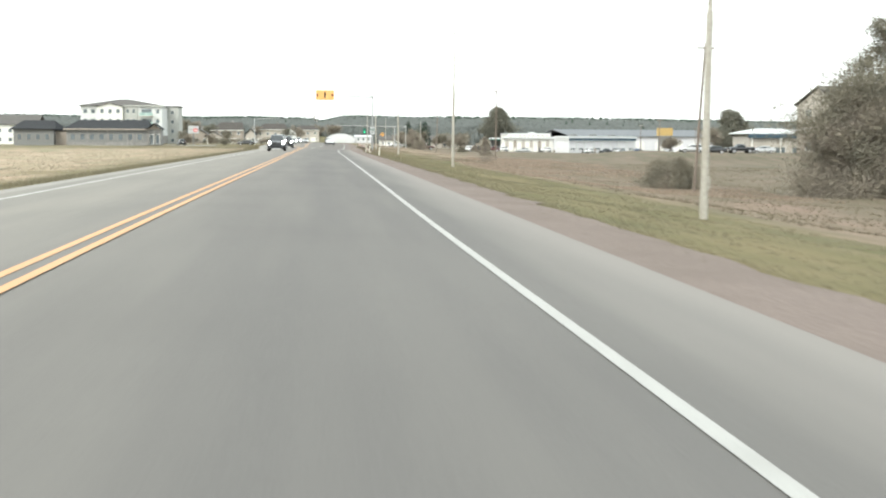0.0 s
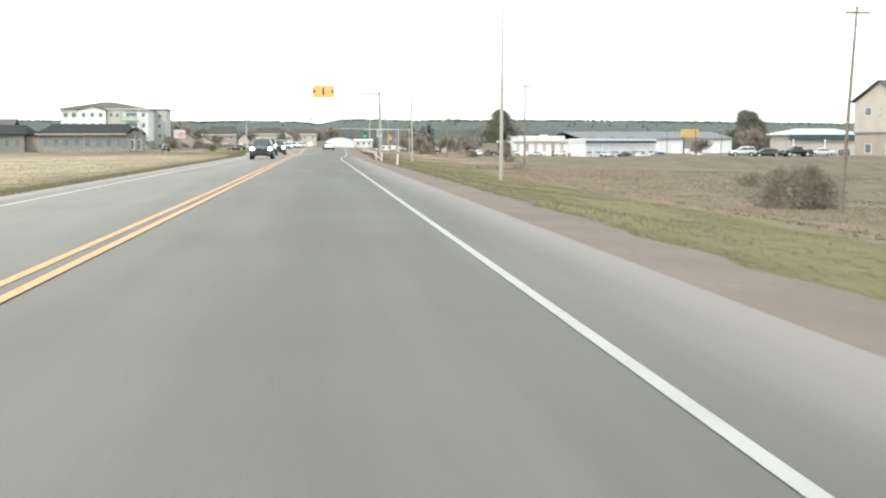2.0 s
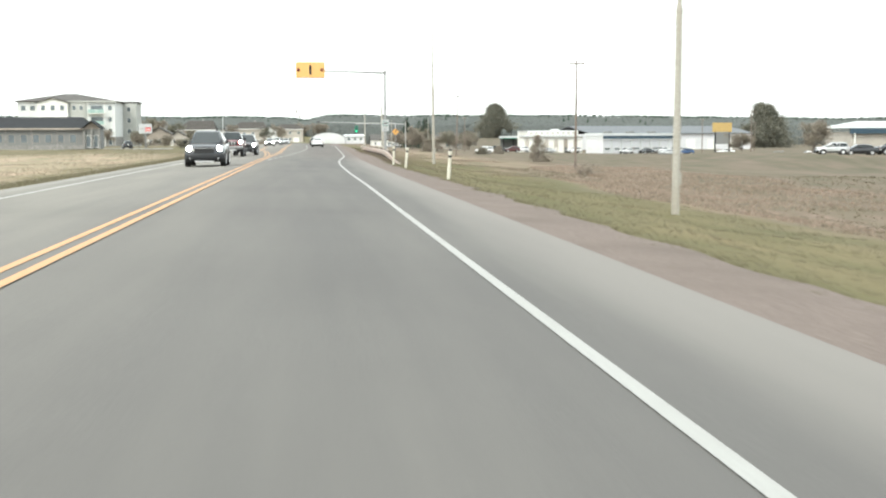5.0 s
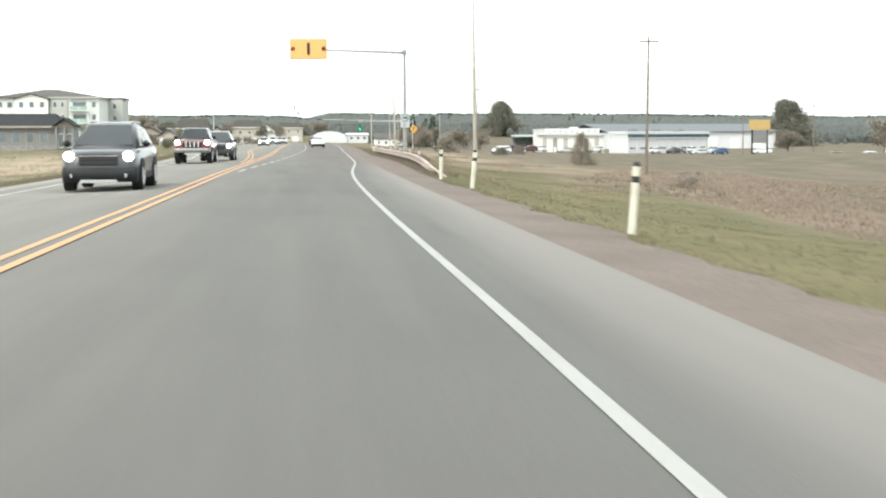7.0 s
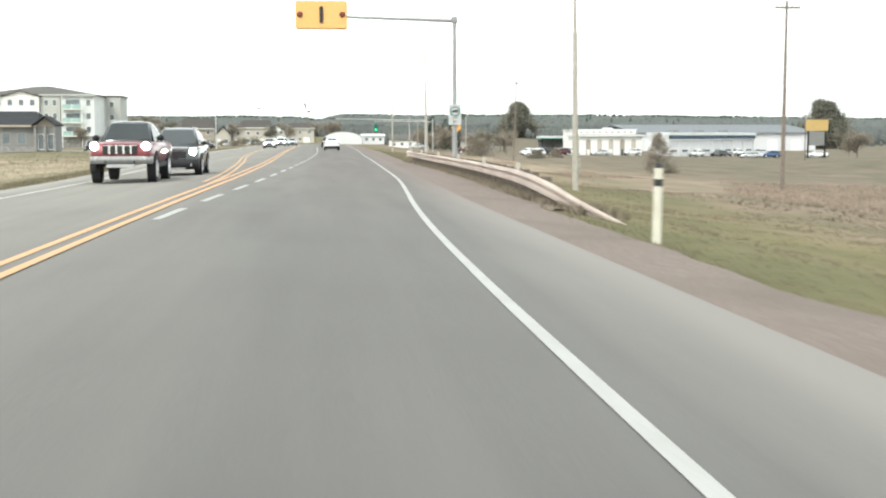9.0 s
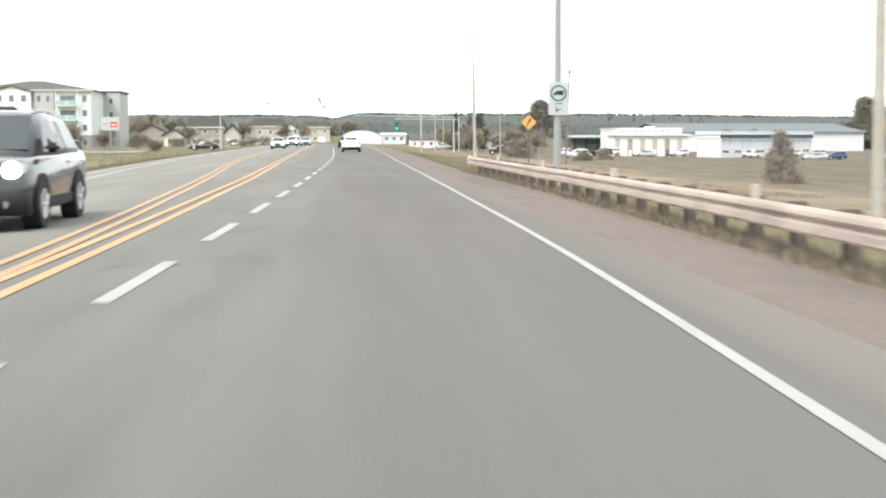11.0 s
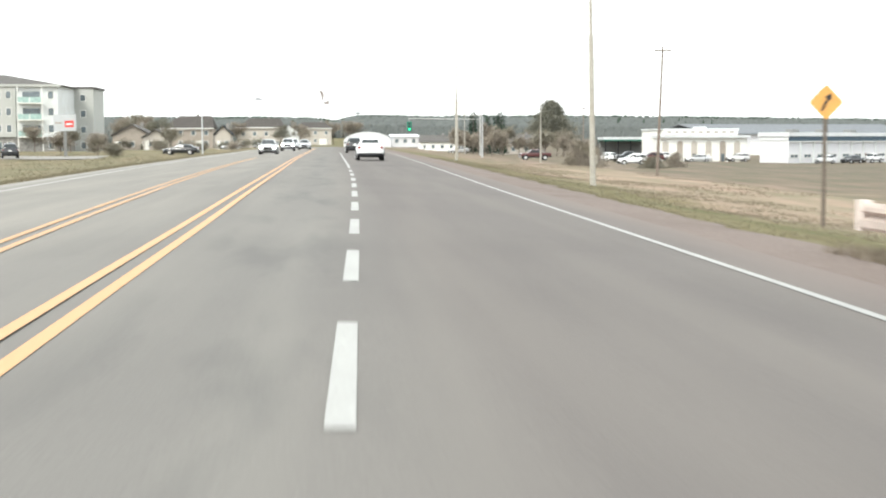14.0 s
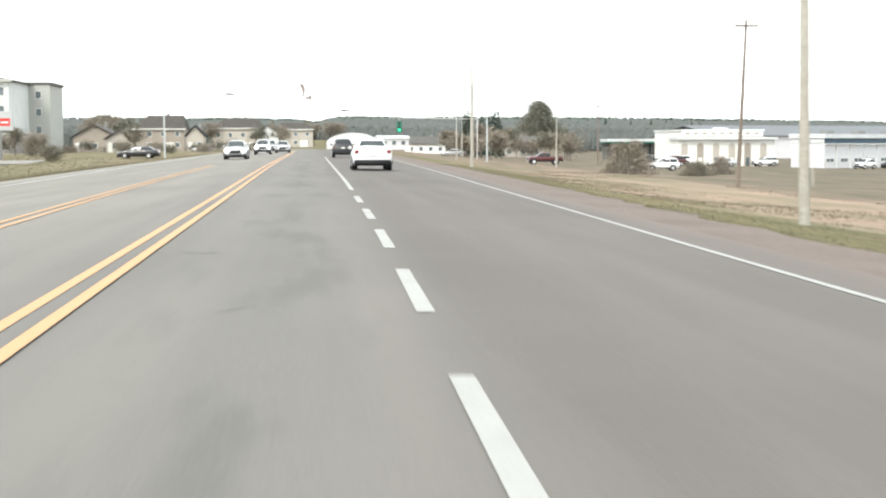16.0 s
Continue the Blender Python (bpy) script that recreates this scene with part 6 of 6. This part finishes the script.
# trees of the far side
far_trees = "bare trees beyond the meadow"
dome_tree(142, 1062, 25.5, 35, "tall dense budding tree standing above the woods", 31, 26000, 0.5, 1.7, taper=0.85)
dome_tree(209, 665, 20.5, 24, "large dense budding tree beside the yellow sign", 32, 30000, 0.38, 1.4, taper=0.6)
broad_tree(90, 300, 6.5, 6.0, "bare brown tree beside the lot", 33, twigs=2600, width=0.1, length=0.8, group=far_trees)
broad_tree(99, 365, 6.0, 5.5, "bare brown tree beside the store", 34, twigs=2400, width=0.1, length=0.8, group=far_trees)
rt = random.Random(5)
for k in range(24):
    py = rt.uniform(470, 640)
    px = rt.uniform(33, 60) * py / 540
    broad_tree(px, py, rt.uniform(4.5, 7.5), rt.uniform(4.5, 6.5), "bare brown tree in the roadside wood", 40 + k, twigs=1100, width=0.14, length=1.1, group=far_trees, twig_mat=TWIG if k % 3 else TWIG_O)
for k in range(7):
    conifer(rt.uniform(36, 46) + k * 0.5, 530 + 6 * k, rt.uniform(8.5, 11), rt.uniform(3.2, 4.4), "dark conifer in the roadside wood", 80 + k, n=520)
for k, (px, py, h, mt) in enumerate(((-23, 356, 1.7, TWIG_O), (-27.5, 372, 2.8, TWIG), (-36, 392, 3.2, TWIG), (-40, 420, 4.2, TWIG_O), (-30, 470, 5.0, TWIG_O), (-42.5, 548, 8.5, LEAF), (-26, 600, 8, TWIG), (-13, 585, 6.5, LEAF), (-50, 440, 5.0, TWIG), (-62, 372, 4.0, TWIG_O),
                                    (-9, 640, 8, TWIG), (2, 690, 9, TWIG), (8, 720, 10, TWIG), (-52, 600, 10, TWIG), (-62, 640, 12, TWIG_O), (-75, 700, 12, TWIG))):
    broad_tree(px, py, h, h * 0.85, "small bare tree by the buildings", 120 + k, twigs=2200 if h < 4 else 1500, width=0.025 + 0.013 * h, length=0.2 + 0.1 * h, twig_mat=mt, group="small trees by the buildings")

rh = random.Random(9)
for k in range(14):
    px = -46 + 2.9 * k + rh.uniform(-.8, .8)
    py = rh.uniform(470, 545)
    broad_tree(px * py / 500, py, rh.uniform(1.6, 3.4), rh.uniform(2.4, 4.2), "small bare garden shrub by the houses", 200 + k, twigs=700, stems=4, trunk_part=0.05, width=0.09, length=0.6, name="bare_shrub", twig_mat=(TWIG, TWIG_O, LEAF)[k % 3], group="garden shrubs by the houses")


def far_woods():
    """Woods on the hills: bare crowns on the slopes, conifers along the crest."""
    rnd = random.Random(77)
    bv, bf, cv, cf, nv, nf = [], [], [], [], [], []

    def crown(verts, faces, x, y, z, h, w, kind):
        k = len(verts)
        n = 6
        levels = ((0.12, 0.75), (0.45, 1.0), (0.75, 0.7)) if kind == 'bare' else ((0.08, 1.0), (0.4, 0.68), (0.7, 0.36))
        for u, r in levels:
            for i in range(n):
                ang = 2 * math.pi * (i + rnd.random() * 0.6) / n
                rr = w * 0.5 * r * rnd.uniform(0.7, 1.25)
                verts.append((x + rr * math.cos(ang), y + rr * math.sin(ang), z + h * (u + rnd.uniform(-.06, .06))))
        verts.append((x + rnd.uniform(-.1, .1) * w, y, z + h))
        for l in range(2):
            for i in range(n):
                a, b = k + l * n + i, k + l * n + (i + 1) % n
                faces.append((a, b, b + n, a + n))
        for i in range(n):
            faces.append((k + 2 * n + i, k + 2 * n + (i + 1) % n, k + 3 * n))
    for k in range(9000):
        y = 760 + 1400 * rnd.random() ** 0.8
        x = rnd.uniform(-0.30, 0.46) * y
        if (y < 1000 and -30 < x < 26) or (y < 1040 and abs(x / y - 0.134) < 0.02):
            continue
        if y < 1250:
            for j in range(5):
                h = rnd.uniform(3.5, 8.0)
                px, py = x + rnd.uniform(-9, 9), y + rnd.uniform(-9, 9)
                crown(nv, nf, px, py, ground_z(px, py) - 0.5, h, h * rnd.uniform(0.4, 0.7), 'fir' if j == 0 else 'bare')
        elif rnd.random() < 0.012:
            h = rnd.uniform(8, 13)
            crown(cv, cf, x, y, ground_z(x, y) - 0.5, h, h * 0.42, 'fir')
        else:
            h = rnd.uniform(7, 9.5)
            crown(bv, bf, x, y, ground_z(x, y) - 0.5, h, h * 1.25, 'bare')
    for k in range(7000):
        x = rnd.uniform(-0.32, 0.48) * 2300
        y = rnd.uniform(2200, 2380)
        h = rnd.uniform(11, 14)
        crown(cv, cf, x, y, ground_z(x, y) - 0.5, h, h * 0.65, 'fir')
    tagged(new("near_woods", raw_mesh("near_woods", nv, nf, WOODS)), "bare brown trees at the foot of the hills", "woods", kind="stuff")
    woods = raw_mesh("far_woods", bv, bf, WOODS)
    woods.polygons.foreach_set("use_smooth", [True] * len(bf))
    tagged(new("far_woods", woods), "bare brown woods on the distant hills", "woods", kind="stuff")
    tagged(new("crest_conifers", raw_mesh("crest_conifers", cv, cf, NEEDLE)), "dark conifers along the crest of the hills", "woods", kind="stuff")


def grass(name, label, n, pick, height, width, mat, seed):
    rnd = random.Random(seed)
    verts, faces = [], []
    for k in range(n):
        x, y = pick(rnd)
        z = ground_z(x, y) - 0.02
        h = height * rnd.uniform(0.5, 1.3)
        for j in range(3):
            ang = rnd.uniform(0, 2 * math.pi)
            dx, dy = math.cos(ang), math.sin(ang)
            ox, oy = x + rnd.uniform(-.12, .12), y + rnd.uniform(-.12, .12)
            lean = rnd.uniform(0.1, 0.8) * h
            i = len(verts)
            verts.extend(((ox - dy * width, oy + dx * width, z), (ox + dy * width, oy - dx * width, z), (ox + dx * lean, oy + dy * lean, z + h)))
            faces.append((i, i + 1, i + 2))
    me = raw_mesh(name, verts, faces, mat)
    tagged(new(name, me), label, "grass", kind="stuff")


def verge_spot(r):
    y = r.uniform(4, 330)
    return GRAVEL_R(y) + (2.1 if 158 < y < 220 else 0.25) + r.random() ** 1.2 * 9.5, y


def reed_spot(r):
    while True:
        y, x = r.uniform(92, 222), r.uniform(18, 40)
        if noise.noise(Vector((x * 0.08, y * 0.035, 2))) > -0.12:
            return x, y


def straw_spot(r):
    y = r.uniform(20, 245)
    return PAVE_L(y) - 2.6 - r.random() ** 1.3 * 30, y


def left_verge_spot(r):
    y = r.uniform(15, 330)
    return PAVE_L(y) - 0.75 - r.random() * 2.2, y


def right_straw_spot(r):
    while True:
        y, x = r.uniform(150, 340), 0
        x = GRAVEL_R(y) + r.uniform(3.0, 16)
        if noise.noise(Vector((x * 0.12, y * 0.05, 9))) > -0.05:
            return x, y


far_woods()
grass("verge_grass", "short olive verge grass", 42000, verge_spot, 0.06, 0.012, GRASS_G, 1)
grass("edge_weeds", "ragged weeds along the gravel", 9000, lambda r: (lambda y: (GRAVEL_R(y) + (1.3 if 160 < y < 222 else 0.35) + r.gauss(0, 0.28), y))(r.uniform(4, 300)), 0.06, 0.012, GRASS_G, 6)
grass("dead_reeds", "pinkish brown dead reeds in the wet meadow", 15000, reed_spot, 0.2, 0.03, REED, 2)
grass("rail_weeds", "dead brown weeds under the guard rail", 9000, lambda r: (lambda y: (RAIL_X(y) + r.uniform(-0.3, 0.8), y))(r.uniform(158, 217)), 0.19, 0.016, DEAD, 8)
grass("rough_growth", "low olive and brown growth on the lots", 6000, lambda r: (lambda y: (PAVE_L(y) - 1.5 - r.random() ** 1.4 * 34, y))(r.uniform(225, 430)), 0.13, 0.03, GRASS_G, 10)
grass("meadow_tussocks", "low brown and olive tussocks in the wet meadow", 16000, lambda r: (r.uniform(19, 70), r.uniform(45, 190)), 0.11, 0.05, TUSSOCK, 7)
grass("straw_grass", "pale straw-coloured dead grass", 24000, straw_spot, 0.1, 0.022, GRASS_S, 3)
grass("left_verge_grass", "short green verge grass", 12000, left_verge_spot, 0.14, 0.014, GRASS_G, 4)
grass("pale_straw", "pale straw patches on the bank", 9000, right_straw_spot, 0.07, 0.025, STRAW_R, 5)
